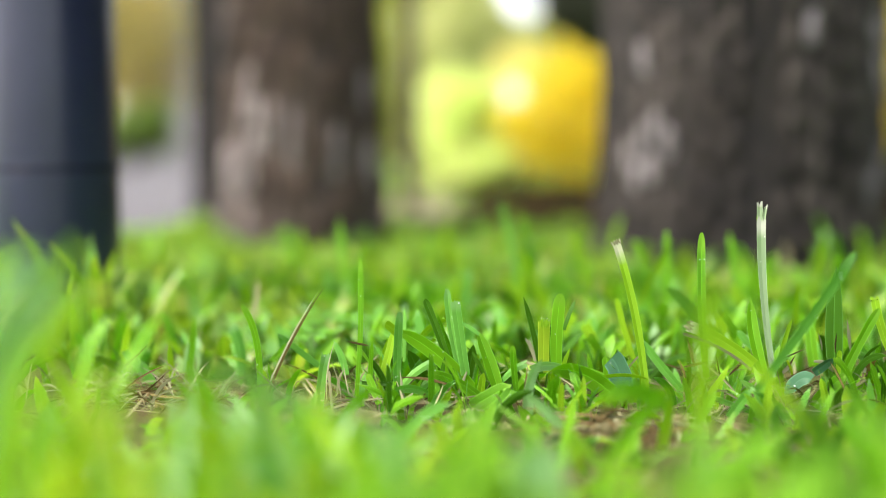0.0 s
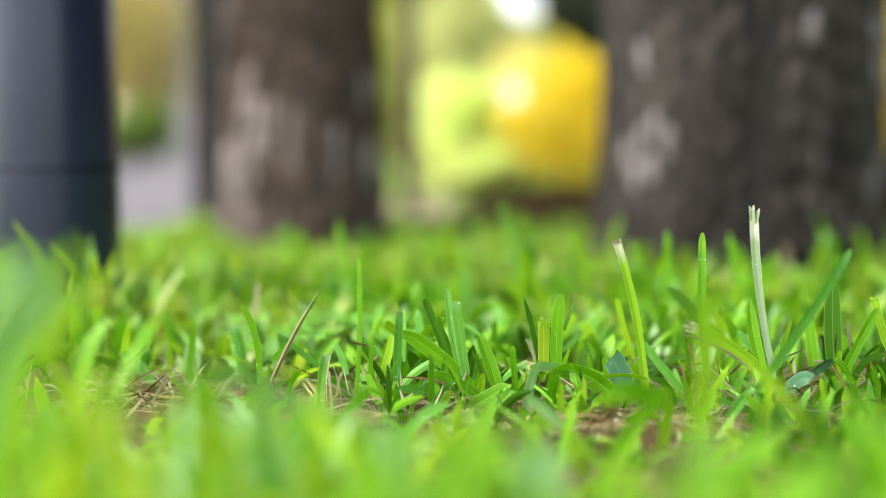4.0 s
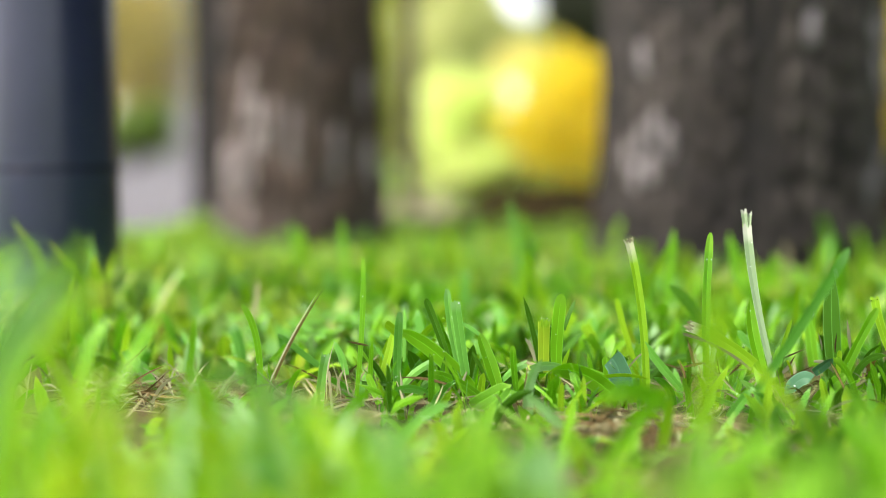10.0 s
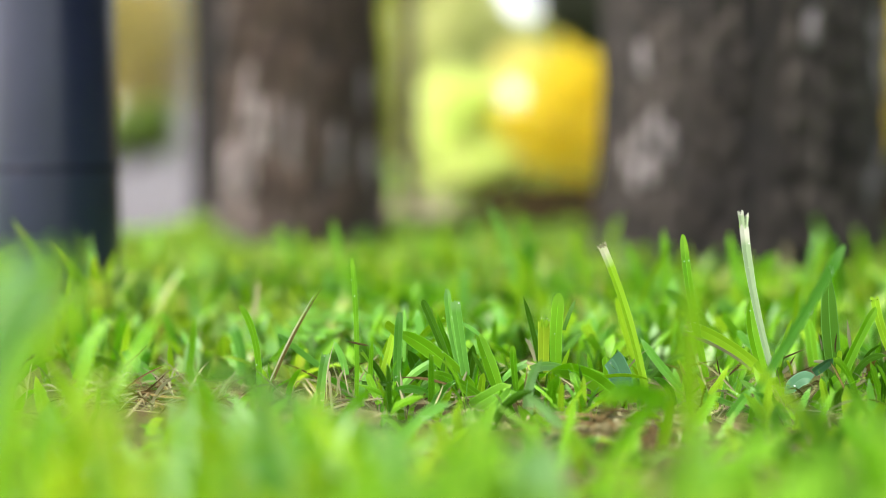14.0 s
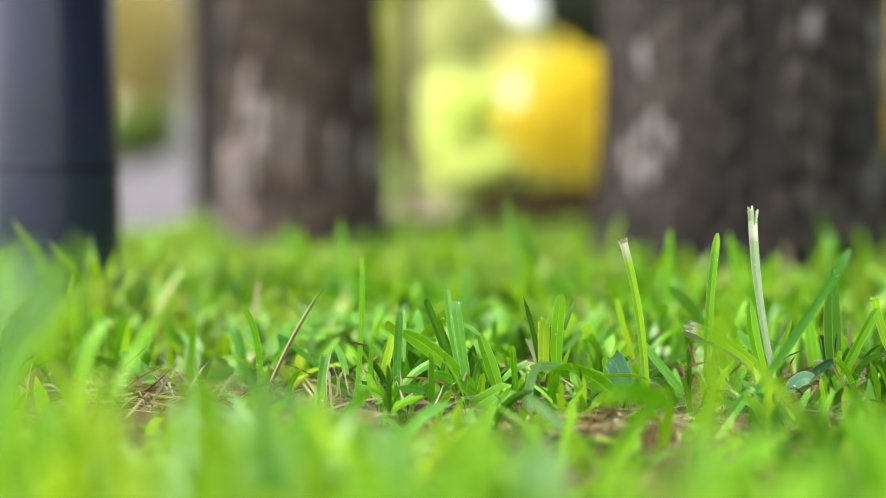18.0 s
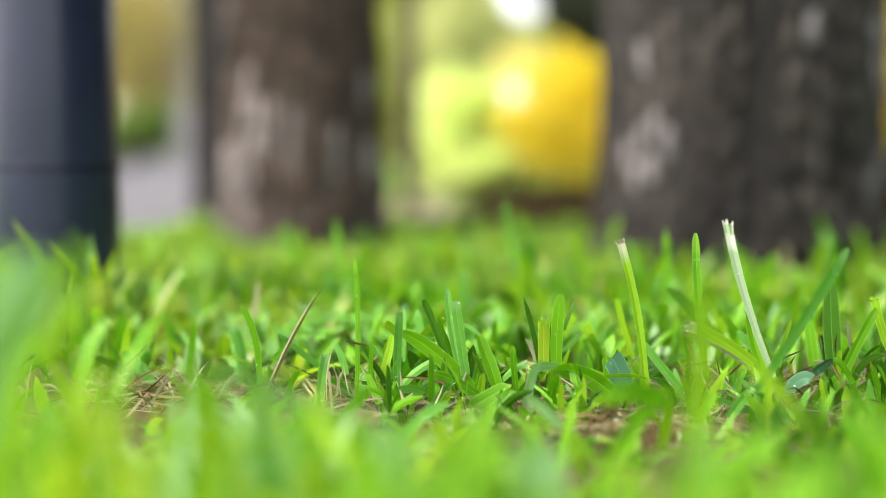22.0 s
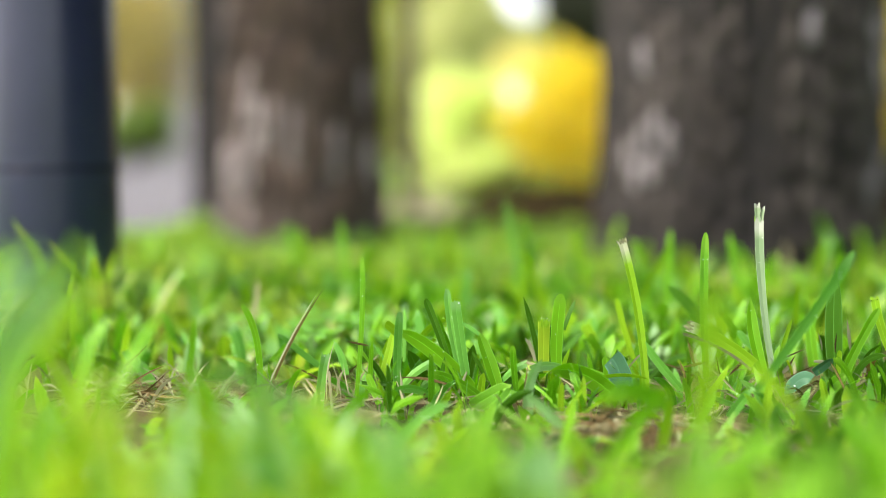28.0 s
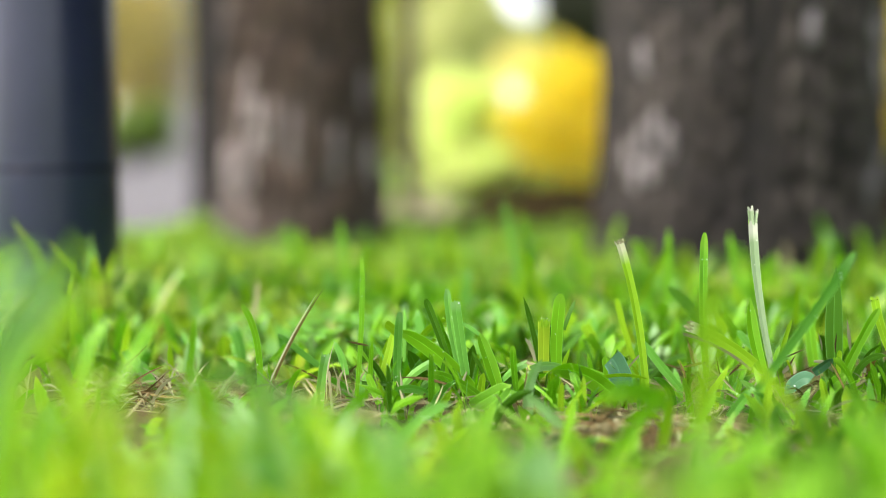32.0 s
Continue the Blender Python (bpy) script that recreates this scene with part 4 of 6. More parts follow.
blade(tuft_mid, 'dry_stalk', (-0.0148, 0.5816, 0.0027), (0.0039, 0.0017, 0.0038), (0.0082, 0.0041, 0.0075), 0.00110, 'needle', M_BROWN)
blade(tuft_mid, 'dry_stalk', (-0.0233, 0.5871, -0.0028), (0.0056, -0.0002, 0.0085), (0.0125, -0.0013, 0.0129), 0.00111, 'needle', M_STRAW)
blade(tuft_mid, 'dry_stalk', (-0.0011, 0.5843, -0.0001), (0.0096, -0.0014, 0.0059), (0.0192, -0.0041, 0.0087), 0.00110, 'needle', M_STRAW)
blade(tuft_mid, 'grass_blade', (-0.0040, 0.6084, 0.0315), (0.0022, 0.0028, 0.0053), (0.0046, 0.0068, 0.0105), 0.00201, 'point', M_GREEN)
blade(tuft_mid, 'dry_stalk', (0.0407, 0.5925, 0.0229), (0.0036, -0.0015, -0.0011), (0.0081, -0.0037, -0.0021), 0.00139, 'needle', M_STRAW)
tuft_cut = tuft(0.0501, 0.5901, 'tuft with a mown yellow stub and wide blades')
blade(tuft_cut, 'grass_blade', (0.0362, 0.5912, 0.0085), (-0.0013, -0.0011, 0.0114), (-0.0020, -0.0033, 0.0228), 0.00343, 'round', M_GREEN)
blade(tuft_cut, 'grass_blade', (0.0418, 0.5623, -0.0092), (-0.0015, 0.0029, 0.0223), (0.0052, 0.0056, 0.0378), 0.00560, 'point', M_HAZE)
blade(tuft_cut, 'grass_blade', (0.0487, 0.5949, 0.0162), (-0.0040, 0.0002, 0.0203), (-0.0092, -0.0007, 0.0387), 0.00296, 'point', M_DARK)
stub_mown = blade(tuft_cut, 'mown_stub', (0.0498, 0.5950, 0.0168), (-0.0001, -0.0011, 0.0124), (-0.0002, -0.0033, 0.0248), 0.00588, 'cut', M_YSTUB, label='yellow mown grass stub with a torn top')
blade_992 = blade(tuft_cut, 'grass_blade', (0.0565, 0.5948, 0.0146), (-0.0004, 0.0005, 0.0192), (0.0014, 0.0008, 0.0416), 0.0060, 'round', M_GREEN, label='broad fresh green blade with a pale midrib')
blade(tuft_cut, 'grass_blade', (0.0605, 0.6028, 0.0368), (0.0028, 0.0031, 0.0074), (0.0066, 0.0073, 0.0147), 0.00224, 'point', M_DARK)
blade(tuft_cut, 'dry_blade', (0.0459, 0.5955, 0.0224), (-0.0016, 0.0006, 0.0051), (-0.0039, 0.0013, 0.0103), 0.00196, 'cut', M_STRAW)
blade(tuft_cut, 'dry_stalk', (0.0426, 0.5962, 0.0302), (-0.0003, -0.0003, 0.0017), (-0.0018, -0.0008, 0.0035), 0.00112, 'needle', M_STRAW)
blade(tuft_cut, 'grass_blade', (0.0557, 0.5912, 0.0090), (0.0028, 0.0008, 0.0097), (0.0069, 0.0016, 0.0206), 0.00245, 'point', M_LIME)
blade(tuft_cut, 'grass_blade', (0.0430, 0.5862, 0.0199), (0.0095, -0.0010, 0.0022), (0.0195, -0.0032, -0.0008), 0.00582, 'point', M_HAZE, turn=40)
blade(tuft_cut, 'grass_blade', (0.0839, 0.5819, 0.0065), (-0.0151, 0.0006, 0.0113), (-0.0316, 0.0002, 0.0141), 0.01062, 'point', M_GREEN, turn=-25)
blade(tuft_cut, 'grass_blade', (0.0521, 0.5875, 0.0014), (0.0015, -0.0014, 0.0094), (0.0031, -0.0039, 0.0190), 0.00634, 'point', M_GREEN)
blade(tuft_cut, 'grass_blade', (0.0474, 0.6054, -0.0012), (-0.0004, -0.0003, 0.0095), (-0.0017, -0.0013, 0.0190), 0.00452, 'point', M_DARK)
blade(tuft_cut, 'grass_blade', (0.0596, 0.5839, -0.0048), (0.0057, 0.0023, 0.0079), (0.0157, 0.0050, 0.0115), 0.00582, 'point', M_GREEN)
blade(tuft_cut, 'dry_stalk', (0.0675, 0.5816, 0.0027), (0.0047, 0.0004, 0.0041), (0.0104, 0.0007, 0.0082), 0.00137, 'needle', M_BROWN)
blade(tuft_cut, 'grass_blade', (0.0330, 0.5782, -0.0007), (-0.0031, -0.0006, 0.0064), (-0.0056, -0.0018, 0.0128), 0.00576, 'point', M_GREEN)
blade(tuft_cut, 'grass_blade', (0.0635, 0.6250, 0.0139), (-0.0056, -0.0002, 0.0134), (-0.0106, -0.0011, 0.0269), 0.00310, 'point', M_DARK)
blade(tuft_cut, 'dry_stalk', (0.0334, 0.5835, -0.0089), (0.0056, 0.0022, 0.0045), (0.0128, 0.0048, 0.0039), 0.00138, 'needle', M_STRAW)
blade(tuft_cut, 'dry_stalk', (0.0301, 0.5750, -0.0027), (0.0048, -0.0021, -0.0036), (0.0106, -0.0050, -0.0071), 0.00163, 'needle', M_STRAW)
tuft_stub = tuft(0.1010, 0.5999, 'tuft with a tall frayed yellow-green cut stalk')
stalk_stub = blade(tuft_stub, 'cut_stalk', (0.1008, 0.5939, 0.0056), (-0.0053, 0.0057, 0.0401), (-0.0141, 0.0120, 0.0748), 0.00448, 'cut', M_STUB, label='yellow-green cut stalk with a frayed whitish end', fold=0.35)
blade(tuft_stub, 'grass_blade', (0.1006, 0.6219, 0.0130), (-0.0061, 0.0020, 0.0189), (-0.0107, 0.0041, 0.0369), 0.00309, 'round', M_LIME)
blade(tuft_stub, 'grass_blade', (0.1170, 0.5913, 0.0096), (-0.0104, 0.0035, 0.0123), (-0.0188, 0.0081, 0.0240), 0.00466, 'point', M_BLUE)
blade(tuft_stub, 'bent_leaf', (0.0826, 0.5897, 0.0251), (0.0033, -0.0010, -0.0054), (0.0048, -0.0024, -0.0136), 0.01164, 'cut', M_TEAL, label='short blue-green leaf bent over, with water specks', turn=0, fold=0.1)
blade(tuft_stub, 'grass_blade', (0.0823, 0.5948, 0.0146), (-0.0004, 0.0024, 0.0049), (-0.0010, 0.0057, 0.0097), 0.00641, 'point', M_GREEN, turn=30)
blade(tuft_stub, 'grass_blade', (0.0743, 0.5828, 0.0158), (0.0126, 0.0016, 0.0019), (0.0272, 0.0034, -0.0007), 0.00217, 'point', M_LIME)
blade(tuft_stub, 'grass_blade', (0.0629, 0.4749, 0.0283), (0.0159, 0.0014, 0.0024), (0.0319, 0.0033, 0.0043), 0.00591, 'point', M_LIME, turn=40)
blade(tuft_stub, 'grass_blade', (0.0811, 0.6236, -0.0007), (-0.0034, 0.0010, 0.0110), (-0.0059, 0.0019, 0.0220), 0.00310, 'point', M_GREEN)
blade(tuft_stub, 'grass_blade', (0.0940, 0.6133, 0.0191), (-0.0034, -0.0012, 0.0017), (-0.0077, -0.0032, 0.0035), 0.00355, 'point', M_DARK)
blade(tuft_stub, 'dry_stalk', (0.1201, 0.5947, 0.0140), (-0.0007, 0.0023, 0.0038), (-0.0021, 0.0055, 0.0075), 0.00112, 'needle', M_BROWN)
blade(tuft_stub, 'dry_stalk', (0.1286, 0.6131, 0.0162), (-0.0020, -0.0001, 0.0073), (-0.0044, -0.0006, 0.0147), 0.00173, 'needle', M_BROWN)
blade_1180 = blade(tuft_stub, 'grass_blade', (0.1474, 0.6746, 0.0270), (-0.0117, 0.0027, 0.0137), (-0.0221, 0.0056, 0.0216), 0.00724, 'point', M_DARK)
blade(tuft_stub, 'grass_blade', (0.1375, 0.6783, 0.0006), (-0.0027, 0.0021, 0.0158), (-0.0061, 0.0046, 0.0315), 0.00449, 'point', M_GREEN)
blade(tuft_stub, 'grass_blade', (0.0849, 0.5513, 0.0029), (0.0104, 0.0004, 0.0026), (0.0183, -0.0003, -0.0066), 0.00412, 'point', M_LIME)
tuft_right = tuft(0.1568, 0.5902, 'tall grass tuft with a bleached white cut stem')
blade_1245 = blade(tuft_right, 'grass_blade', (0.1305, 0.5948, 0.0146), (-0.0018, 0.0040, 0.0356), (-0.0013, 0.0083, 0.0712), 0.00394, 'round', M_GREEN, label='upright round-tipped bright green blade', fold=0.3)
blade_frayed = blade(tuft_right, 'frayed_blade', (0.1542, 0.5953, 0.0210), (-0.0152, 0.0019, 0.0110), (-0.0312, 0.0039, 0.0183), 0.00616, 'cut', M_STUB, label='split yellow-green blade with a frayed dry end', turn=-20)
blade(tuft_right, 'dry_blade', (0.1525, 0.5939, 0.0184), (-0.0156, -0.0001, 0.0108), (-0.0335, -0.0012, 0.0180), 0.00168, 'cut', M_STRAW)
stem_white = blade(tuft_right, 'bleached_stem', (0.1585, 0.5757, 0.0183), (-0.0052, 0.0058, 0.0418), (-0.0063, 0.0125, 0.0812), 0.00488, 'flare', M_PALE, label='bleached white split grass stem, cut off at the top', turn=0, fold=0.12)
blade_1330 = blade(tuft_right, 'grass_blade', (0.1590, 0.5949, 0.0162), (-0.0045, 0.0040, 0.0197), (-0.0053, 0.0089, 0.0372), 0.00591, 'lens', M_GREEN, fold=0.35)
blade_big = blade(tuft_right, 'grass_blade', (0.1416, 0.5407, 0.0196), (0.0223, 0.0009, 0.0320), (0.0413, 0.0006, 0.0631), 0.00493, 'round', M_BLUE, label='long straight leaning blue-green blade', turn=10)
blade_1470 = blade(tuft_right, 'grass_blade', (0.1946, 0.5947, 0.0134), (-0.0007, 0.0047, 0.0267), (0.0010, 0.0107, 0.0552), 0.00838, 'lens', M_DARK, label='broad dark green pointed blade')
blade(tuft_right, 'grass_blade', (0.1663, 0.5952, 0.0196), (0.0034, 0.0033, 0.0122), (0.0083, 0.0077, 0.0232), 0.00271, 'point', M_LIME)
blade(tuft_right, 'grass_blade', (0.1611, 0.6259, 0.0242), (-0.0042, 0.0012, 0.0043), (-0.0072, 0.0028, 0.0085), 0.00414, 'point', M_BLUE)
blade(tuft_right, 'grass_blade', (0.1789, 0.5828, 0.0158), (-0.0052, 0.0019, -0.0004), (-0.0118, 0.0040, -0.0087), 0.00724, 'point', M_TEAL, turn=40)
blade(tuft_right, 'grass_blade', (0.1809, 0.5860, 0.0185), (0.0046, -0.0014, 0.0039), (0.0079, -0.0038, 0.0079), 0.00582, 'point', M_TEAL, turn=30)
blade(tuft_right, 'grass_blade', (0.1950, 0.5918, 0.0152), (0.0002, 0.0014, 0.0064), (0.0015, 0.0032, 0.0127), 0.00294, 'round', M_LIME)
blade(tuft_right, 'grass_blade', (0.1988, 0.6807, 0.0276), (0.0007, -0.0005, 0.0125), (0.0007, -0.0017, 0.0249), 0.00365, 'point', M_LIME)
blade(tuft_right, 'grass_blade', (0.1322, 0.4264, 0.0271), (-0.0136, 0.0019, 0.0172), (-0.0260, 0.0033, 0.0267), 0.00532, 'point', M_LIME, turn=30)
blade(tuft_right, 'dry_blade', (0.1682, 0.5950, 0.0168), (0.0026, 0.0014, 0.0019), (0.0045, 0.0033, 0.0036), 0.00224, 'cut', M_STRAW)
blade(tuft_right, 'dry_stalk', (0.1193, 0.5952, 0.0196), (0.0059, -0.0012, 0.0016), (0.0127, -0.0031, 0.0034), 0.00140, 'needle', M_BROWN)
blade(tuft_right, 'dry_stalk', (0.1417, 0.5948, 0.0154), (0.0039, 0.0023, 0.0031), (0.0091, 0.0056, 0.0060), 0.00112, 'needle', M_BROWN)
blade(tuft_right, 'grass_blade', (0.1983, 0.6445, 0.0286), (0.0010, 0.0026, 0.0088), (0.0032, 0.0061, 0.0175), 0.00266, 'point', M_GREEN)
blade(tuft_right, 'grass_blade', (0.1947, 0.6309, 0.0128), (-0.0010, 0.0027, 0.0131), (-0.0024, 0.0061, 0.0261), 0.00627, 'point', M_GREEN)
blade(tuft_right, 'grass_blade', (0.1265, 0.5761, 0.0094), (0.0134, 0.0014, -0.0051), (0.0270, 0.0036, -0.0105), 0.00287, 'point', M_BLUE)
blade(tuft_right, 'grass_blade', (0.1332, 0.5574, 0.0028), (0.0054, 0.0024, 0.0062), (0.0117, 0.0057, 0.0122), 0.00509, 'point', M_BLUE)
blade(tuft_right, 'grass_blade', (0.1452, 0.5630, -0.0013), (0.0027, 0.0015, 0.0078), (0.0059, 0.0035, 0.0155), 0.00608, 'point', M_GREEN)
blade(tuft_right, 'grass_blade', (0.1618, 0.5946, 0.0126), (0.0033, 0.0027, 0.0087), (0.0063, 0.0063, 0.0173), 0.00345, 'point', M_GREEN)
blade(tuft_right, 'grass_blade', (0.1500, 0.6453, 0.0376), (0.0060, -0.0008, -0.0075), (0.0120, -0.0017, -0.0150), 0.00426, 'point', M_GREEN)
blade(tuft_right, 'dry_stalk', (0.1265, 0.5753, -0.0000), (0.0105, -0.0027, -0.0042), (0.0216, -0.0064, -0.0081), 0.00163, 'needle', M_STRAW)
blade(tuft_right, 'grass_blade', (0.1252, 0.5758, 0.0054), (0.0062, 0.0012, 0.0087), (0.0125, 0.0027, 0.0174), 0.00287, 'point', M_LIME)
blade(tuft_right, 'dry_stalk', (0.1445, 0.5952, 0.0196), (0.0059, 0.0021, 0.0036), (0.0118, 0.0050, 0.0070), 0.00084, 'needle', M_BROWN)
blade(tuft_right, 'dry_stalk', (0.1377, 0.5948, 0.0146), (-0.0017, -0.0013, 0.0053), (-0.0032, -0.0034, 0.0108), 0.00084, 'needle', M_BROWN)
blade(tuft_right, 'dry_stalk', (0.1710, 0.5952, 0.0196), (0.0022, 0.0015, 0.0028), (0.0046, 0.0037, 0.0056), 0.00112, 'needle', M_BROWN)
blade(tuft_right, 'grass_blade', (0.1721, 0.5919, 0.0163), (-0.0014, -0.0020, 0.0038), (-0.0039, -0.0052, 0.0077), 0.00123, 'cut', M_YSTUB)
blade(tuft_right, 'dry_stalk', (0.1320, 0.5809, -0.0041), (0.0086, 0.0023, 0.0079), (0.0188, 0.0050, 0.0115), 0.00110, 'needle', M_STRAW)
blade(tuft_right, 'dry_stalk', (0.1663, 0.6014, 0.0213), (0.0070, -0.0017, 0.0035), (0.0135, -0.0044, 0.0071), 0.00113, 'needle', M_BROWN)
tuft_edge = tuft(0.1964, 0.5899, 'dense dark green grass tuft beside brown litter')
blade_1550 = blade(tuft_edge, 'grass_blade', (0.1943, 0.5938, 0.0042), (0.0082, 0.0013, 0.0205), (0.0208, 0.0026, 0.0445), 0.00468, 'round', M_GREEN)
blade(tuft_edge, 'grass_blade', (0.2228, 0.5957, 0.0246), (-0.0051, 0.0027, 0.0143), (-0.0077, 0.0061, 0.0285), 0.00419, 'cut', M_LIME)
blade(tuft_edge, 'grass_blade', (0.2021, 0.5942, 0.0084), (0.0064, 0.0003, 0.0135), (0.0176, -0.0007, 0.0171), 0.00394, 'point', M_DARK)
blade(tuft_edge, 'dry_stalk', (0.2041, 0.6018, 0.0255), (-0.0014, -0.0005, 0.0087), (-0.0030, -0.0016, 0.0174), 0.00170, 'needle', M_STRAW)
blade(tuft_edge, 'dry_blade', (0.2088, 0.5950, 0.0168), (0.0019, 0.0026, 0.0035), (0.0050, 0.0062, 0.0068), 0.00196, 'cut', M_STRAW)
blade(tuft_edge, 'dry_stalk', (0.1989, 0.5912, 0.0090), (0.0047, -0.0016, 0.0029), (0.0087, -0.0041, 0.0059), 0.00167, 'needle', M_STRAW)
blade(tuft_edge, 'dry_stalk', (0.1827, 0.5925, 0.0229), (0.0067, 0.0017, -0.0017), (0.0121, 0.0039, -0.0078), 0.00223, 'needle', M_STRAW)
blade(tuft_edge, 'dry_stalk', (0.1892, 0.5838, -0.0062), (0.0096, 0.0006, 0.0062), (0.0194, 0.0013, 0.0123), 0.00248, 'needle', M_STRAW)
blade(tuft_edge, 'grass_blade', (0.2045, 0.5687, -0.0053), (-0.0000, 0.0028, 0.0117), (-0.0004, 0.0064, 0.0232), 0.00473, 'point', M_BLUE)
blade(tuft_edge, 'dry_stalk', (0.1878, 0.5960, 0.0279), (-0.0012, -0.0017, 0.0045), (-0.0036, -0.0044, 0.0092), 0.00084, 'needle', M_STRAW)
blade(tuft_edge, 'dry_stalk', (0.1933, 0.5929, 0.0271), (-0.0003, -0.0010, 0.0051), (-0.0003, -0.0027, 0.0103), 0.00084, 'needle', M_BROWN)
blade(tuft_edge, 'grass_blade', (0.1809, 0.5845, 0.0021), (0.0074, 0.0023, 0.0079), (0.0179, 0.0055, 0.0157), 0.00679, 'point', M_GREEN)
blade(tuft_edge, 'grass_blade', (0.2151, 0.5878, 0.0041), (-0.0026, 0.0005, 0.0097), (-0.0059, 0.0008, 0.0195), 0.00390, 'point', M_GREEN)
blade(tuft_edge, 'grass_blade', (0.2109, 0.6001, 0.0072), (0.0041, -0.0004, 0.0130), (0.0070, -0.0016, 0.0260), 0.00348, 'point', M_GREEN)
blade(tuft_edge, 'dry_stalk', (0.1679, 0.5875, 0.0014), (0.0061, -0.0012, 0.0045), (0.0127, -0.0031, 0.0091), 0.00139, 'needle', M_BROWN)
blade(tuft_edge, 'grass_blade', (0.1868, 0.5819, 0.0068), (-0.0016, 0.0005, 0.0055), (-0.0028, 0.0009, 0.0109), 0.00338, 'point', M_BLUE)
blade(tuft_edge, 'dry_stalk', (0.1937, 0.5812, -0.0014), (0.0069, 0.0009, 0.0073), (0.0153, 0.0016, 0.0122), 0.00192, 'needle', M_STRAW)
blade(tuft_edge, 'dry_stalk', (0.1809, 0.5842, -0.0021), (-0.0027, 0.0025, 0.0059), (-0.0027, 0.0059, 0.0114), 0.00110, 'needle', M_BROWN)
blade(tuft_edge, 'grass_blade', (0.2074, 0.5951, 0.0182), (0.0032, 0.0017, 0.0073), (0.0107, 0.0036, 0.0121), 0.00246, 'point', M_DARK)
tuft_near = tuft(0.0051, 0.3938, 'pale green grass close in front')
near_haze = blade(tuft_near, 'grass_blade', (0.0774, 0.3635, 0.0020), (0.0012, 0.0018, 0.0455), (0.0049, 0.0019, 0.0863), 0.0072, 'round', M_LIME)
near_left = blade(tuft_near, 'grass_blade', (-0.1300, 0.3239, 0.0321), (0.0096, 0.0027, 0.0400), (0.0272, 0.0040, 0.0685), 0.00813, 'point', M_HAZE)
blade(tuft_near, 'grass_blade', (-0.1238, 0.3228, 0.0198), (0.0045, 0.0033, 0.0337), (0.0121, 0.0064, 0.0643), 0.00677, 'point', M_GREEN)
blade(tuft_near, 'grass_blade', (-0.1048, 0.3521, 0.0095), (-0.0024, 0.0027, 0.0301), (-0.0050, 0.0053, 0.0602), 0.00591, 'point', M_LIME)
blade(tuft_near, 'grass_blade', (-0.0788, 0.3635, 0.0020), (0.0049, 0.0027, 0.0303), (0.0104, 0.0053, 0.0605), 0.00672, 'point', M_GREEN)
blade(tuft_near, 'grass_blade', (-0.0511, 0.3518, 0.0062), (0.0046, 0.0011, 0.0254), (0.0088, 0.0016, 0.0508), 0.00739, 'point', M_HAZE)
blade(tuft_near, 'grass_blade', (-0.0076, 0.3635, 0.0020), (-0.0033, 0.0015, 0.0235), (-0.0069, 0.0026, 0.0471), 0.00672, 'point', M_GREEN)
blade(tuft_near, 'grass_blade', (0.0161, 0.3518, 0.0062), (-0.0040, 0.0042, 0.0207), (-0.0083, 0.0096, 0.0413), 0.00739, 'point', M_LIME)
blade(tuft_near, 'grass_blade', (0.0363, 0.3515, 0.0029), (-0.0024, 0.0027, 0.0202), (-0.0049, 0.0058, 0.0405), 0.00828, 'point', M_HAZE)
blade(tuft_near, 'grass_blade', (0.1139, 0.3753, -0.0022), (0.0041, 0.0016, 0.0270), (0.0074, 0.0027, 0.0540), 0.00694, 'point', M_GREEN)
blade(tuft_near, 'grass_blade', (0.1397, 0.3870, -0.0064), (-0.0007, 0.0024, 0.0286), (-0.0020, 0.0048, 0.0571), 0.00650, 'point', M_GREEN)
blade(tuft_near, 'grass_blade', (-0.1166, 0.3286, 0.0177), (-0.0028, 0.0025, 0.0377), (0.0016, 0.0042, 0.0721), 0.00552, 'point', M_LIME)
blade(tuft_near, 'grass_blade', (-0.0957, 0.2932, 0.0273), (-0.0060, 0.0043, 0.0274), (-0.0128, 0.0094, 0.0550), 0.00493, 'point', M_LIME)
blade(tuft_near, 'grass_blade', (-0.0930, 0.3225, 0.0167), (0.0025, 0.0030, 0.0275), (0.0050, 0.0064, 0.0550), 0.00542, 'point', M_LIME)
blade(tuft_near, 'grass_blade', (-0.1139, 0.2939, 0.0356), (0.0043, 0.0002, 0.0213), (0.0085, -0.0005, 0.0426), 0.00542, 'point', M_LIME)
blade(tuft_near, 'grass_blade', (-0.0929, 0.2932, 0.0273), (-0.0018, 0.0013, 0.0218), (-0.0037, 0.0023, 0.0436), 0.00542, 'point', M_GREEN)
blade(tuft_near, 'grass_blade', (-0.0748, 0.3049, 0.0230), (0.0023, 0.0003, 0.0222), (0.0054, -0.0004, 0.0444), 0.00512, 'point', M_LIME)
blade(tuft_near, 'grass_blade', (-0.0927, 0.3638, 0.0054), (-0.0067, 0.0013, 0.0333), (-0.0135, 0.0018, 0.0664), 0.00397, 'point', M_LIME)
blade(tuft_near, 'grass_blade', (-0.0288, 0.3281, 0.0115), (0.0035, 0.0004, 0.0219), (0.0065, 0.0001, 0.0438), 0.00552, 'point', M_LIME)
blade(tuft_near, 'grass_blade', (0.0594, 0.3398, 0.0072), (-0.0025, 0.0011, 0.0188), (-0.0051, 0.0019, 0.0376), 0.00572, 'point', M_GREEN)
blade(tuft_near, 'grass_blade', (-0.1419, 0.3424, 0.0363), (0.0165, 0.0028, 0.0389), (0.0379, 0.0041, 0.0648), 0.00572, 'point', M_LIME)
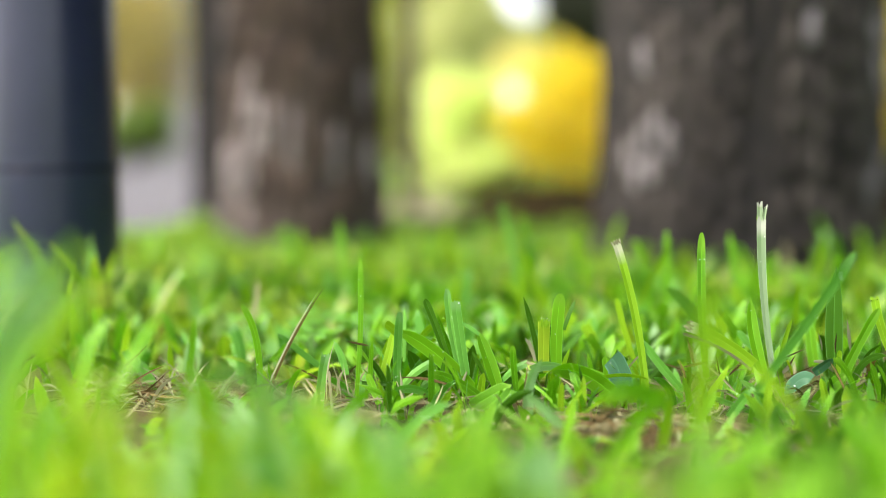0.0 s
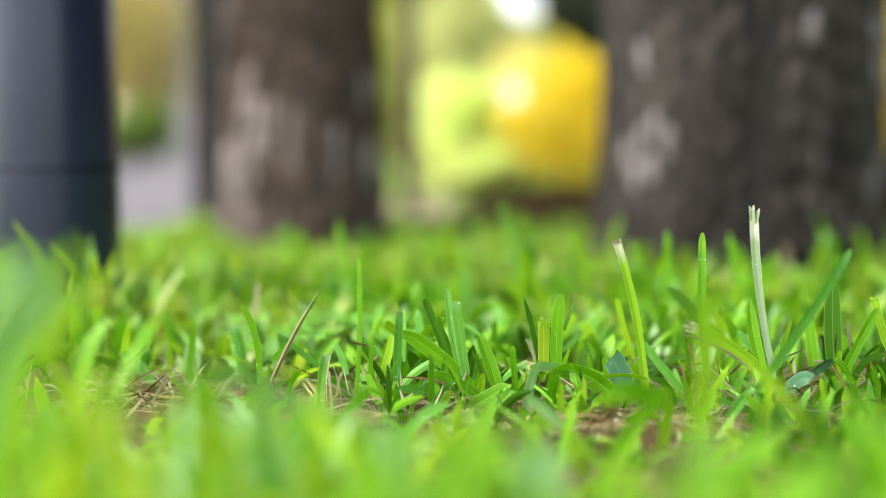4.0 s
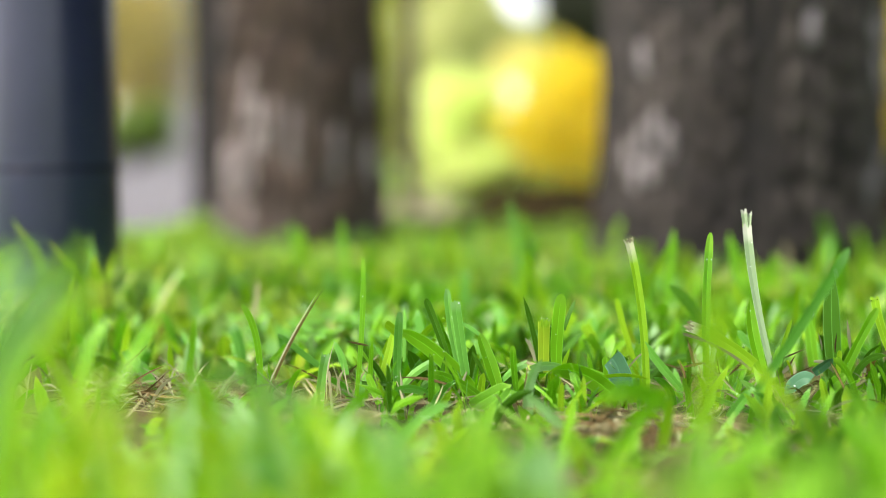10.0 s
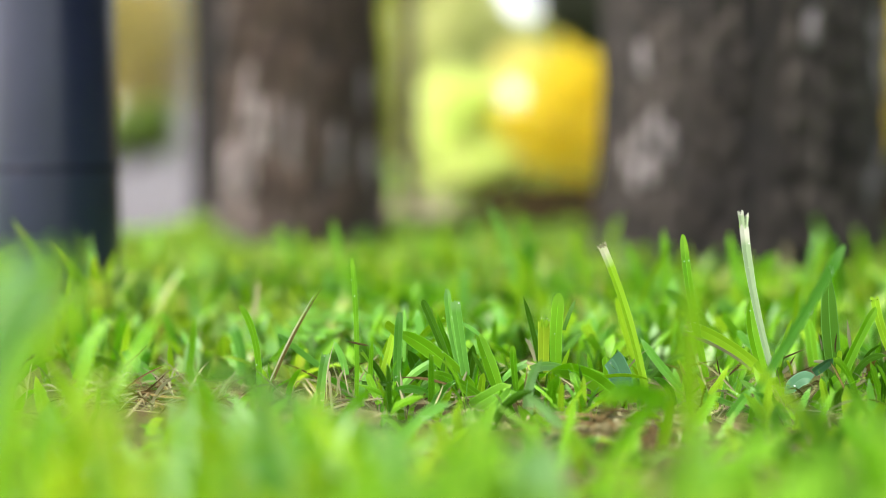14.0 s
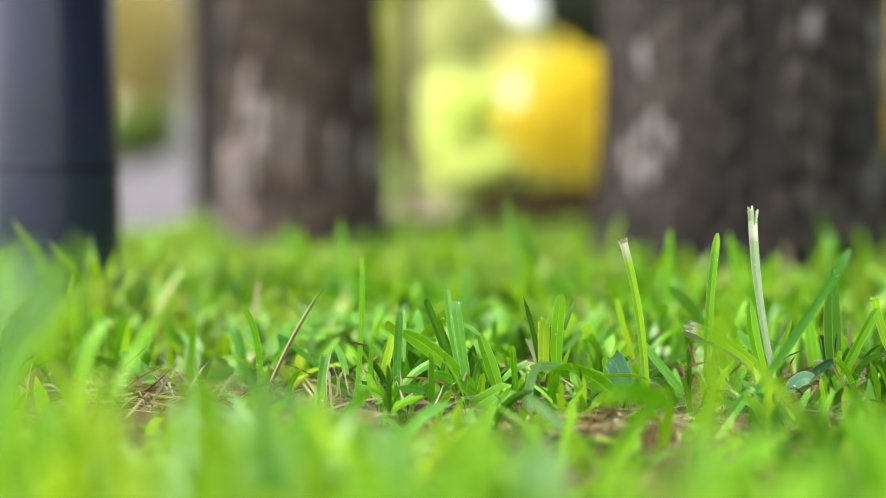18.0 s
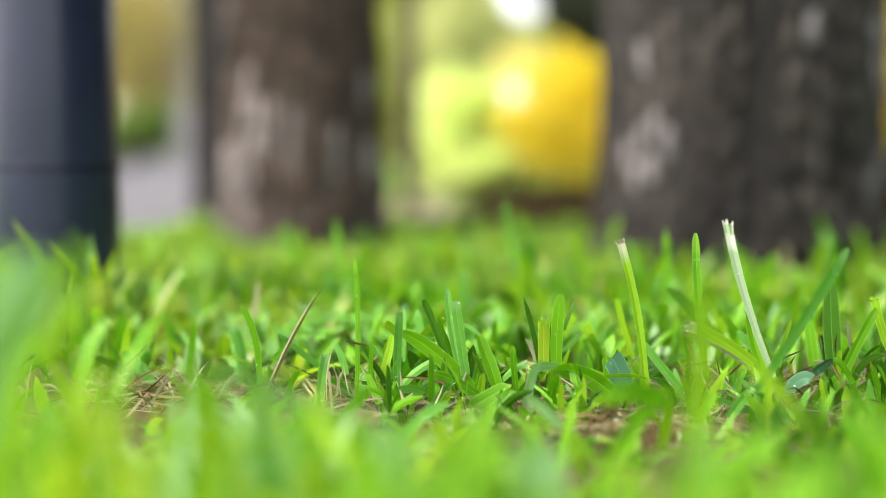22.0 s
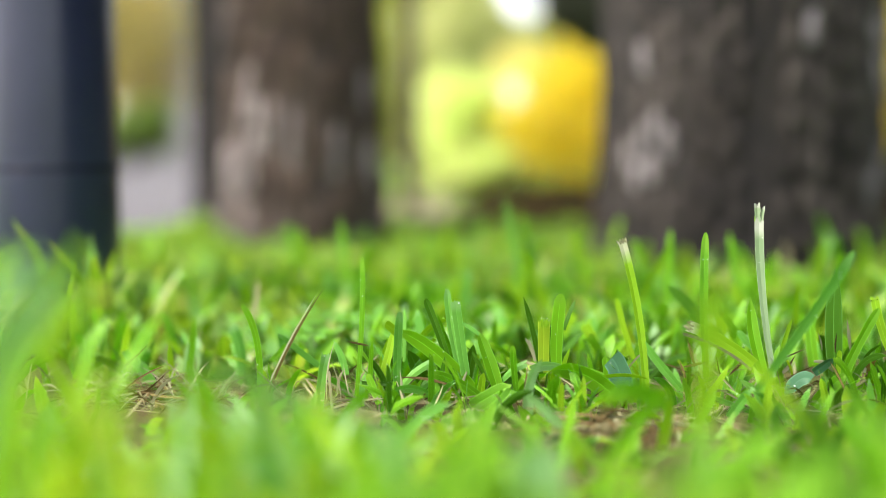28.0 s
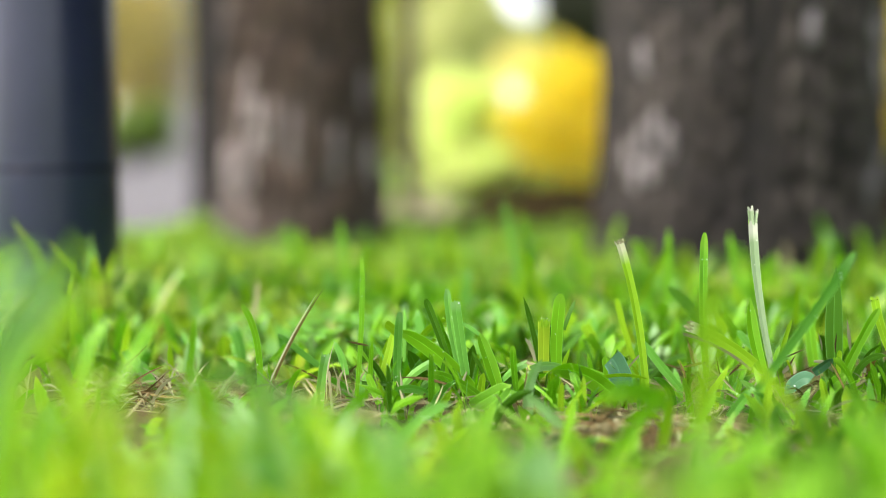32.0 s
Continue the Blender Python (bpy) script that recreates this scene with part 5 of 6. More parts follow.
blade(tuft_near, 'grass_blade', (-0.1345, 0.3081, 0.0578), (0.0143, 0.0032, 0.0289), (0.0301, 0.0056, 0.0455), 0.00769, 'point', M_HAZE)
blade(tuft_near, 'grass_blade', (-0.1384, 0.3555, 0.0463), (0.0175, 0.0004, 0.0254), (0.0375, -0.0012, 0.0408), 0.00503, 'point', M_LIME)
blade(tuft_near, 'grass_blade', (-0.0822, 0.3239, 0.0321), (-0.0122, 0.0015, 0.0216), (-0.0197, 0.0016, 0.0309), 0.00542, 'point', M_YSTUB)
blade(tuft_near, 'grass_blade', (-0.0661, 0.3052, 0.0259), (0.0069, 0.0039, 0.0197), (0.0211, 0.0080, 0.0306), 0.00589, 'point', M_LIME)
blade(tuft_near, 'grass_blade', (-0.0376, 0.3521, 0.0095), (-0.0132, 0.0005, 0.0222), (-0.0195, -0.0007, 0.0344), 0.00591, 'point', M_BLUE)
blade(tuft_near, 'grass_blade', (-0.0371, 0.4247, 0.0090), (-0.0112, 0.0024, 0.0179), (-0.0164, 0.0047, 0.0317), 0.00709, 'point', M_GREEN)
blade(tuft_near, 'grass_blade', (-0.0197, 0.4420, -0.0003), (-0.0104, 0.0009, 0.0190), (-0.0166, 0.0010, 0.0339), 0.00665, 'point', M_LIME)
blade(tuft_near, 'grass_blade', (0.0173, 0.4244, 0.0050), (-0.0141, 0.0005, 0.0163), (-0.0221, -0.0005, 0.0207), 0.00709, 'point', M_LIME)
blade(tuft_near, 'grass_blade', (0.0749, 0.3521, 0.0095), (0.0095, -0.0001, 0.0240), (0.0269, -0.0024, 0.0365), 0.00650, 'point', M_GREEN)
blade(tuft_near, 'grass_blade', (0.1303, 0.3524, 0.0129), (-0.0192, -0.0006, 0.0190), (-0.0285, -0.0032, 0.0282), 0.00650, 'point', M_DARK)
blade(tuft_near, 'grass_blade', (0.1738, 0.4601, -0.0012), (-0.0124, 0.0037, 0.0169), (-0.0179, 0.0079, 0.0271), 0.00653, 'point', M_GREEN)
blade(tuft_near, 'grass_blade', (0.1276, 0.4837, -0.0081), (0.0119, 0.0029, 0.0156), (0.0241, 0.0056, 0.0220), 0.00606, 'point', M_DARK)
blade(tuft_near, 'grass_blade', (0.0606, 0.5204, -0.0037), (-0.0147, 0.0030, 0.0168), (-0.0244, 0.0059, 0.0238), 0.00564, 'point', M_HAZE)
blade(tuft_near, 'grass_blade', (-0.0207, 0.5204, -0.0037), (0.0110, 0.0035, 0.0142), (0.0247, 0.0073, 0.0197), 0.00564, 'point', M_BLUE)
blade(tuft_near, 'grass_blade', (-0.0489, 0.5325, -0.0043), (0.0064, -0.0002, 0.0154), (0.0179, -0.0018, 0.0259), 0.00532, 'point', M_GREEN)
blade(tuft_near, 'grass_blade', (-0.0914, 0.5023, -0.0038), (-0.0120, 0.0016, 0.0129), (-0.0193, 0.0027, 0.0187), 0.00628, 'point', M_LIME)
blade(tuft_near, 'grass_blade', (0.1023, 0.5323, -0.0068), (0.0126, 0.0013, 0.0151), (0.0201, 0.0025, 0.0276), 0.00488, 'point', M_GREEN)
blade(tuft_near, 'grass_blade', (0.0544, 0.5077, -0.0102), (0.0049, 0.0012, 0.0095), (0.0122, 0.0023, 0.0154), 0.00424, 'point', M_BLUE)
blade(tuft_near, 'grass_blade', (0.0929, 0.5086, -0.0006), (0.0026, 0.0024, 0.0129), (0.0054, 0.0053, 0.0233), 0.00636, 'point', M_LIME)
blade(tuft_near, 'grass_blade', (0.1536, 0.4717, -0.0069), (0.0039, 0.0002, 0.0227), (0.0107, -0.0009, 0.0411), 0.00512, 'point', M_DARK)
blade(tuft_near, 'grass_blade', (0.1895, 0.4968, 0.0025), (-0.0127, 0.0022, 0.0162), (-0.0206, 0.0044, 0.0277), 0.00497, 'point', M_DARK)
blade(tuft_near, 'grass_blade', (0.1449, 0.4961, -0.0045), (-0.0045, 0.0021, 0.0138), (-0.0065, 0.0045, 0.0265), 0.00497, 'point', M_DARK)
blade(tuft_near, 'grass_blade', (0.1616, 0.5204, -0.0037), (0.0041, 0.0025, 0.0145), (0.0096, 0.0054, 0.0264), 0.00390, 'point', M_GREEN)
blade(tuft_near, 'grass_blade', (0.1491, 0.4126, 0.0086), (0.0022, 0.0023, 0.0194), (0.0064, 0.0046, 0.0348), 0.00586, 'point', M_DARK)
blade(tuft_near, 'grass_blade', (0.0850, 0.3524, 0.0129), (0.0040, 0.0028, 0.0138), (0.0086, 0.0065, 0.0274), 0.00591, 'point', M_DARK)
blade(tuft_near, 'grass_blade', (0.0675, 0.3404, 0.0136), (-0.0009, 0.0033, 0.0139), (-0.0015, 0.0077, 0.0278), 0.00572, 'point', M_DARK)
blade(tuft_near, 'grass_blade', (0.1122, 0.3286, 0.0177), (-0.0019, 0.0017, 0.0139), (-0.0043, 0.0037, 0.0278), 0.00552, 'point', M_DARK)
blade(tuft_near, 'grass_blade', (-0.1386, 0.3323, 0.0583), (0.0075, 0.0032, 0.0248), (0.0195, 0.0066, 0.0451), 0.00607, 'point', M_LIME)
blade(tuft_near, 'grass_blade', (-0.1283, 0.3555, 0.0463), (0.0037, 0.0015, 0.0269), (0.0133, 0.0021, 0.0487), 0.00532, 'point', M_GREEN)
blade(tuft_near, 'grass_blade', (-0.0342, 0.3932, 0.0400), (-0.0263, -0.0088, 0.0140), (-0.0450, -0.0180, 0.0231), 0.00471, 'point', M_HAZE)
blade(tuft_near, 'grass_blade', (-0.0545, 0.3714, 0.0209), (0.0005, -0.0033, 0.0188), (0.0006, -0.0068, 0.0354), 0.00627, 'point', M_HAZE)
blade(tuft_near, 'grass_blade', (-0.0625, 0.3621, 0.0290), (-0.0076, -0.0032, 0.0200), (-0.0134, -0.0069, 0.0344), 0.00678, 'point', M_LIME)
blade(tuft_near, 'grass_blade', (-0.0354, 0.3323, 0.0327), (-0.0024, 0.0011, 0.0126), (-0.0095, 0.0024, 0.0259), 0.00631, 'point', M_GREEN)
blade(tuft_near, 'grass_blade', (-0.0241, 0.3522, 0.0301), (-0.0075, 0.0109, 0.0091), (-0.0190, 0.0221, 0.0224), 0.00515, 'point', M_LIME)
blade(tuft_near, 'grass_blade', (-0.0129, 0.3225, 0.0356), (-0.0015, 0.0011, 0.0122), (-0.0077, 0.0020, 0.0221), 0.00613, 'point', M_HAZE)
blade(tuft_near, 'grass_blade', (0.0060, 0.3519, 0.0268), (0.0036, 0.0107, 0.0073), (0.0144, 0.0215, 0.0152), 0.00584, 'point', M_LIME)
blade(tuft_near, 'grass_blade', (0.0262, 0.2932, 0.0424), (-0.0035, 0.0006, 0.0069), (-0.0049, 0.0014, 0.0153), 0.00941, 'round', M_HAZE)
blade(tuft_near, 'grass_blade', (0.0538, 0.4105, 0.0092), (0.0128, 0.0216, 0.0165), (0.0329, 0.0428, 0.0287), 0.00654, 'point', M_GREEN)
blade(tuft_near, 'grass_blade', (0.0864, 0.4625, 0.0293), (-0.0147, -0.0093, 0.0086), (-0.0267, -0.0194, 0.0075), 0.00726, 'point', M_GREEN)
blade(tuft_near, 'grass_blade', (0.0846, 0.3519, 0.0268), (0.0092, 0.0110, 0.0107), (0.0153, 0.0224, 0.0258), 0.00584, 'point', M_DARK)
blade(tuft_near, 'grass_blade', (0.1197, 0.3519, 0.0268), (-0.0050, 0.0014, 0.0150), (-0.0167, 0.0027, 0.0300), 0.00735, 'point', M_DARK)
blade(tuft_near, 'grass_blade', (0.1369, 0.3714, 0.0209), (-0.0026, 0.0019, 0.0211), (-0.0106, 0.0030, 0.0334), 0.00600, 'point', M_GREEN)
blade(tuft_near, 'grass_blade', (-0.1076, 0.3128, 0.0385), (0.0012, 0.0213, 0.0130), (0.0066, 0.0427, 0.0282), 0.00568, 'point', M_LIME)
blade(tuft_near, 'grass_blade', (-0.1170, 0.3250, 0.0631), (0.0043, 0.0119, 0.0199), (0.0108, 0.0226, 0.0282), 0.00316, 'point', M_HAZE)
blade(tuft_near, 'grass_blade', (-0.1354, 0.4519, 0.0230), (-0.0029, 0.0122, 0.0237), (0.0053, 0.0237, 0.0396), 0.00655, 'point', M_GREEN)
blade(tuft_near, 'grass_blade', (-0.1193, 0.4330, 0.0359), (0.0044, 0.0167, 0.0177), (0.0115, 0.0327, 0.0282), 0.00422, 'point', M_GREEN)
blade(tuft_near, 'grass_blade', (-0.1397, 0.4527, 0.0315), (-0.0149, 0.0023, 0.0255), (-0.0235, 0.0027, 0.0298), 0.00513, 'point', M_LIME)
tuft_back = tuft(0.1060, 0.8466, 'green grass blades before the trunks')
back_880 = blade(tuft_back, 'grass_blade', (0.0532, 0.8678, 0.0213), (-0.0041, 0.0020, 0.0365), (-0.0135, 0.0029, 0.0681), 0.00429, 'point', M_BLUE)
blade(tuft_back, 'grass_blade', (0.0697, 0.8978, 0.0175), (-0.0051, 0.0018, 0.0294), (-0.0106, 0.0033, 0.0587), 0.00665, 'point', M_GREEN)
back_600 = blade(tuft_back, 'grass_blade', (-0.0731, 0.8978, 0.0175), (-0.0016, 0.0049, 0.0280), (-0.0047, 0.0111, 0.0561), 0.00665, 'point', M_GREEN)
blade(tuft_back, 'grass_blade', (-0.0972, 0.9277, 0.0137), (-0.0066, 0.0019, 0.0260), (-0.0129, 0.0035, 0.0519), 0.00611, 'point', M_LIME)
back_1480 = blade(tuft_back, 'grass_blade', (0.2787, 0.8379, 0.0252), (-0.0028, 0.0039, 0.0262), (-0.0046, 0.0086, 0.0420), 0.00828, 'point', M_DARK)
blade(tuft_back, 'grass_blade', (0.2571, 0.8379, 0.0252), (0.0030, 0.0014, 0.0196), (0.0075, 0.0025, 0.0391), 0.00621, 'point', M_LIME)
back_1180 = blade(tuft_back, 'grass_blade', (0.1441, 0.7774, 0.0256), (-0.0002, 0.0007, 0.0246), (-0.0007, 0.0007, 0.0492), 0.00576, 'point', M_GREEN)
blade(tuft_back, 'grass_blade', (0.1988, 0.8073, 0.0215), (-0.0034, 0.0031, 0.0244), (-0.0070, 0.0068, 0.0488), 0.00599, 'point', M_GREEN)
blade(tuft_back, 'grass_blade', (0.1080, 0.8671, 0.0132), (-0.0075, 0.0018, 0.0274), (-0.0164, 0.0033, 0.0547), 0.00643, 'point', M_LIME)
blade(tuft_back, 'grass_blade', (0.1211, 0.7475, 0.0297), (0.0101, 0.0024, 0.0200), (0.0213, 0.0051, 0.0400), 0.00431, 'point', M_LIME)
tuft_post = tuft(-0.1697, 0.5757, 'upright green grass blades at the dark post')
post_a = blade(tuft_post, 'grass_blade', (-0.1196, 0.3679, 0.0504), (0.0024, 0.0011, 0.0348), (0.0066, -0.0004, 0.0526), 0.00305, 'point', M_LIME)
post_b = blade(tuft_post, 'grass_blade', (-0.1172, 0.3801, 0.0513), (0.0024, 0.0044, 0.0229), (0.0037, 0.0099, 0.0459), 0.00252, 'point', M_GREEN)
blade(tuft_post, 'grass_blade', (-0.1995, 0.7265, -0.0019), (-0.0091, 0.0035, 0.0167), (-0.0151, 0.0081, 0.0333), 0.00781, 'point', M_GREEN)
blade(tuft_post, 'grass_blade', (-0.1961, 0.6896, -0.0082), (0.0004, 0.0023, 0.0193), (0.0013, 0.0048, 0.0386), 0.00686, 'point', M_DARK)
blade(tuft_post, 'grass_blade', (-0.2163, 0.7143, -0.0030), (-0.0014, -0.0003, 0.0187), (-0.0019, -0.0015, 0.0375), 0.00709, 'point', M_LIME)

# the brown stalk's pale split skin along one side
_k = blade(None, "split_skin", (0, 0, 0), (0.0118, 0.0008, 0.0250), (0.0258, 0.0008, 0.0490), 0.0008, "needle", M_PALEY, "pale split skin of the stalk", turn=0, fold=0.4)
_k.parent = stalk_brown
_k.location = (-0.0001, -0.0010, 0.0040)

# the bleached stem: green on its outer side, torn into two prongs at the top
stem_white.data.materials.append(M_GREEN)
for f in stem_white.data.polygons[:96]:
    f.material_index = 1 if f.index % 8 < 4 else 0
for _dx, _h, _w in ((-0.0008, 0.0088, 0.0031), (0.0014, 0.0080, 0.0017)):
    _p = blade(None, "prong", (0, 0, 0), (_dx * 0.1, 0, _h * 0.5), (_dx * 0.5, 0.0, _h), _w, "cut", M_PALE, "torn pale end of the stem", turn=0, fold=0.5)
    _p.parent = stem_white
    _p.location = Vector((-0.0063, 0.0125, 0.0812)) + Vector((_dx, -0.0003, -0.0018))



def fray(stem, tip, n, dx, dz, spread, length, mat):
    """Torn fibres at the end of a cut stalk."""
    r = random.Random(n + round(length * 1e4))
    across = Vector((dz, 0, -dx)).normalized()
    for k in range(n):
        o = across * spread * ((k + 0.5) / n - 0.5)
        l = length * r.uniform(0.45, 1.0)
        d = Vector((dx, 0, dz)).normalized() * l + across * l * r.uniform(-0.25, 0.25) + Vector((0, r.uniform(-0.2, 0.2) * l, 0))
        f = blade(None, "fibre", (0, 0, 0), d * 0.5 + across * l * r.uniform(-0.06, 0.06), d, r.uniform(0.0005, 0.0011), "needle", mat)
        f.parent = stem
        f.location = Vector(tip) + o - d * 0.35



fray(stalk_stub, (-0.0141, 0.0120, 0.0748), 7, -0.0012, 0.003, 0.0046, 0.0035, M_STRAW)
fray(stub_mown, (-0.0002, -0.0033, 0.0248), 8, 0, 0.003, 0.0046, 0.006, M_STUB)
fray(blade_frayed, (-0.0312, 0.0039, 0.0183), 8, -0.004, 0.002, 0.005, 0.006, M_STRAW)

# ---- the lawn round about: too many blades to count ----
def scatter(rng, n, y0, y1, spread):
    """n places between two distances, wider apart further off, within a wedge with room to spare."""
    y = np.sqrt(rng.uniform(y0 * y0, y1 * y1, n)) if y0 > 0 else rng.uniform(y0, y1, n)
    x = rng.uniform(-1, 1, n) * (0.42 * np.abs(y) + spread)
    return x, y


def lawn(name, seed, tufts, per, y0, y1, spread, tall, wide, label, mat=M_LAWN, segs=4, skip=None, low=0.5, lean0=0.18, loose=0.36, patchy=0.35, crest=None):
    rng = np.random.default_rng(seed)
    x, y = scatter(rng, tufts, y0, y1, spread)
    keep = np.ones(tufts, bool)
    if skip is not None:
        keep = ~skip(x, y)
    # keep clear of the post and the trunks
    for cx, cy, r in ((-0.2875, 0.905, 0.052), (0.3275, 1.37, 0.167), (-0.189, 1.62, 0.128)):
        keep &= (x - cx) ** 2 + (y - cy) ** 2 > r * r
    x, y = x[keep], y[keep]
    k = len(x)
    bx = np.repeat(x, per) + rng.normal(0, 0.005, k * per)
    by = np.repeat(y, per) + rng.normal(0, 0.005, k * per)
    base = np.stack([bx, by, np.full(k * per, -0.004)], -1)
    wave = np.array([noise.noise(Vector((a * 16, b * 4, seed))) for a, b in zip(x, y)])
    size = np.repeat(rng.uniform(low, 1.0, k) * (1 + patchy * 1.6 * wave), per)
    length = tall * size * rng.uniform(0.5, 1.2, k * per)
    width = wide * rng.uniform(0.55, 1.3, k * per)
    az = rng.uniform(0, 2 * math.pi, k * per)
    lean = np.abs(rng.normal(lean0, loose, k * per))
    bend = rng.normal(0.5, 0.7, k * per)
    if crest is not None:      # worn lower towards the middle, left taller at the edges
        room = EYE_Z - np.interp(bx / by, *crest) * by
        length = np.minimum(length, np.maximum(room, 0.004) / np.maximum(0.35, np.cos(lean + 0.5 * bend)))
    ob = new(name, ribbons(name, base, az, length, width, lean, bend, mat, segs))
    return tagged(ob, label, "grass", kind="stuff")


def bare(x, y):
    """The two worn patches where straw and soil show."""
    a = ((x + 0.150) / 0.055) ** 2 + ((y - 0.622) / 0.030) ** 2 < 1
    b = ((x - 0.079) / 0.031) ** 2 + ((y - 0.530) / 0.034) ** 2 < 1
    return a | b


CREST = ((-0.40, -0.33, -0.28, -0.225, -0.195, -0.18, -0.155, -0.14, -0.10, -0.05, 0.06, 0.10, 0.23, 0.27, 0.40), (0.11, 0.15, 0.215, 0.22, 0.20, 0.24, 0.24, 0.20, 0.20, 0.225, 0.245, 0.28, 0.28, 0.245, 0.23))
lawn("lawn_closest", 6, 320, 4, 0.14, 0.31, 0.05, 0.084, 0.0125, "soft broad green grass right before the lens", mat=M_LAWN_NEAR, skip=lambda x, y: x < -0.10 * y, low=0.7, lean0=0.8, loose=0.35, crest=CREST)
lawn("lawn_near", 1, 90, 4, 0.29, 0.42, 0.06, 0.062, 0.0095, "green mown grass close to the ground in front", mat=M_LAWN_NEAR, skip=lambda x, y: bare(x, y) | ((x > 0.08 * y) & (x < 0.26 * y) & (y > 0.34)), lean0=0.85, loose=0.4, crest=CREST)
lawn("lawn_middle", 3, 800, 4, 0.78, 1.15, 0.10, 0.043, 0.0125, "green mown grass behind the tall tufts", low=0.35, patchy=0.6, lean0=0.7, loose=0.5)
lawn("lawn_hollow", 31, 260, 4, 0.665, 0.80, 0.0, 0.034, 0.0095, "soft low green blades behind the worn patch", skip=lambda x, y: (x > 0.15 * y) | (x < -0.30 * y), low=0.6, lean0=0.75, loose=0.4)
lawn("lawn_pale", 32, 85, 4, 0.665, 0.82, 0.0, 0.038, 0.0075, "pale bluish-green blades in the short grass", mat=M_HAZE, skip=lambda x, y: (x > 0.30 * y) | (x < -0.22 * y), low=0.6, lean0=0.75, loose=0.4)
lawn("lawn_low", 7, 90, 4, 0.46, 0.56, 0.05, 0.036, 0.0070, "low leaning blades over the straw before the tufts", mat=M_LAWN_NEAR, skip=bare, lean0=0.9, loose=0.35)
lawn("lawn_beyond", 9, 330, 4, 1.78, 3.3, 0.0, 0.055, 0.0110, "rougher grass beyond the trunks at the edge of the bed", skip=lambda x, y: (x > 0.035 * y) | (x < -0.13 * y), patchy=0.6)
lawn("lawn_back", 4, 1100, 4, 1.15, 1.76, 0.20, 0.034, 0.0105, "green mown grass running up to the trunks", low=0.4, patchy=0.45, lean0=0.6, loose=0.6)
lawn("lawn_by_post", 14, 200, 5, 0.74, 0.86, 0.02, 0.076, 0.0085, "taller green grass round the foot of the post", skip=lambda x, y: (x > -0.245 * y) | (x < -0.41 * y), low=0.6, lean0=0.6, loose=0.5)
lawn("lawn_sunlit", 16, 190, 4, 0.14, 0.36, 0.06, 0.070, 0.0095, "grass before the straw, tinted yellow-green as if sunlit", mat=M_LAWN_SUN, skip=lambda x, y: (x > -0.09 * y) | ((x > -0.28 * y) & (y > 0.36)), low=0.7, lean0=0.8, loose=0.35, crest=CREST)
def veil_gap(x, y):
    """Where the worn patch stays open to view."""
    return (x < -0.30 * y) | (x > -0.01 * y) | ((x > -0.285 * y) & (x < -0.225 * y))


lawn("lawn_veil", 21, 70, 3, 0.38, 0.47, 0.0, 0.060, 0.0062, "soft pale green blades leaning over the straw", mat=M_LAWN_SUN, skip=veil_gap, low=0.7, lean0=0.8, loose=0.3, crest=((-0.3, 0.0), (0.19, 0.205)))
lawn("lawn_haze", 22, 90, 3, 0.36, 0.46, 0.0, 0.064, 0.0066, "soft bluish-green blades leaning over the straw", mat=M_HAZE, skip=lambda x, y: veil_gap(x, y) | (x > -0.07 * y), low=0.7, lean0=0.8, loose=0.3, crest=((-0.3, -0.2, -0.1, 0.0), (0.20, 0.185, 0.195, 0.21)))
lawn("lawn_thin", 24, 60, 3, 0.41, 0.50, 0.0, 0.050, 0.0046, "thin soft green blades leaning before the tufts", mat=M_LAWN_NEAR, skip=lambda x, y: (x < -0.07 * y) | (x > 0.10 * y), low=0.7, lean0=0.7, loose=0.3, crest=((-0.1, 0.0, 0.1), (0.205, 0.212, 0.222)))
lawn("dry_grass", 18, 110, 2, 0.68, 1.3, 0.05, 0.034, 0.0050, "bleached dry blades standing among the green ones", mat=M_LITTER, lean0=0.6, loose=0.5)
lawn("lawn_sides", 5, 46000, 3, -2.6, 1.75, 3.1, 0.044, 0.0150, "green mown grass to both sides", skip=lambda x, y: (np.abs(x) > 3.2) | ((y > 0.04) & (np.abs(x) < 0.40 * np.maximum(y, 0.15) + 0.06)), segs=3)


# single taller blades behind the plane of focus, each free to sway
def tall_blades(n):
    r = random.Random(23)
    made = []
    for k in range(n):
        y = r.uniform(0.78, 1.18)
        x = r.uniform(-1, 1) * 0.36 * y
        h = r.uniform(0.045, 0.066)
        lean = r.uniform(-0.35, 0.35)
        ob = blade(None, "tall_grass", (x, y, -0.003), (lean * h * 0.35, r.uniform(-0.004, 0.004), h * 0.55), (lean * h, r.uniform(-0.01, 0.01), h), r.uniform(0.0045, 0.0075), r.choice(("point", "round")), r.choice((M_GREEN, M_GREEN, M_LIME, M_BLUE)), turn=r.uniform(-50, 50))
        tagged(ob, "single taller green blade rising over the lawn", "grass", group="taller blades")
        made.append(ob)
    return made


TALL = tall_blades(30)


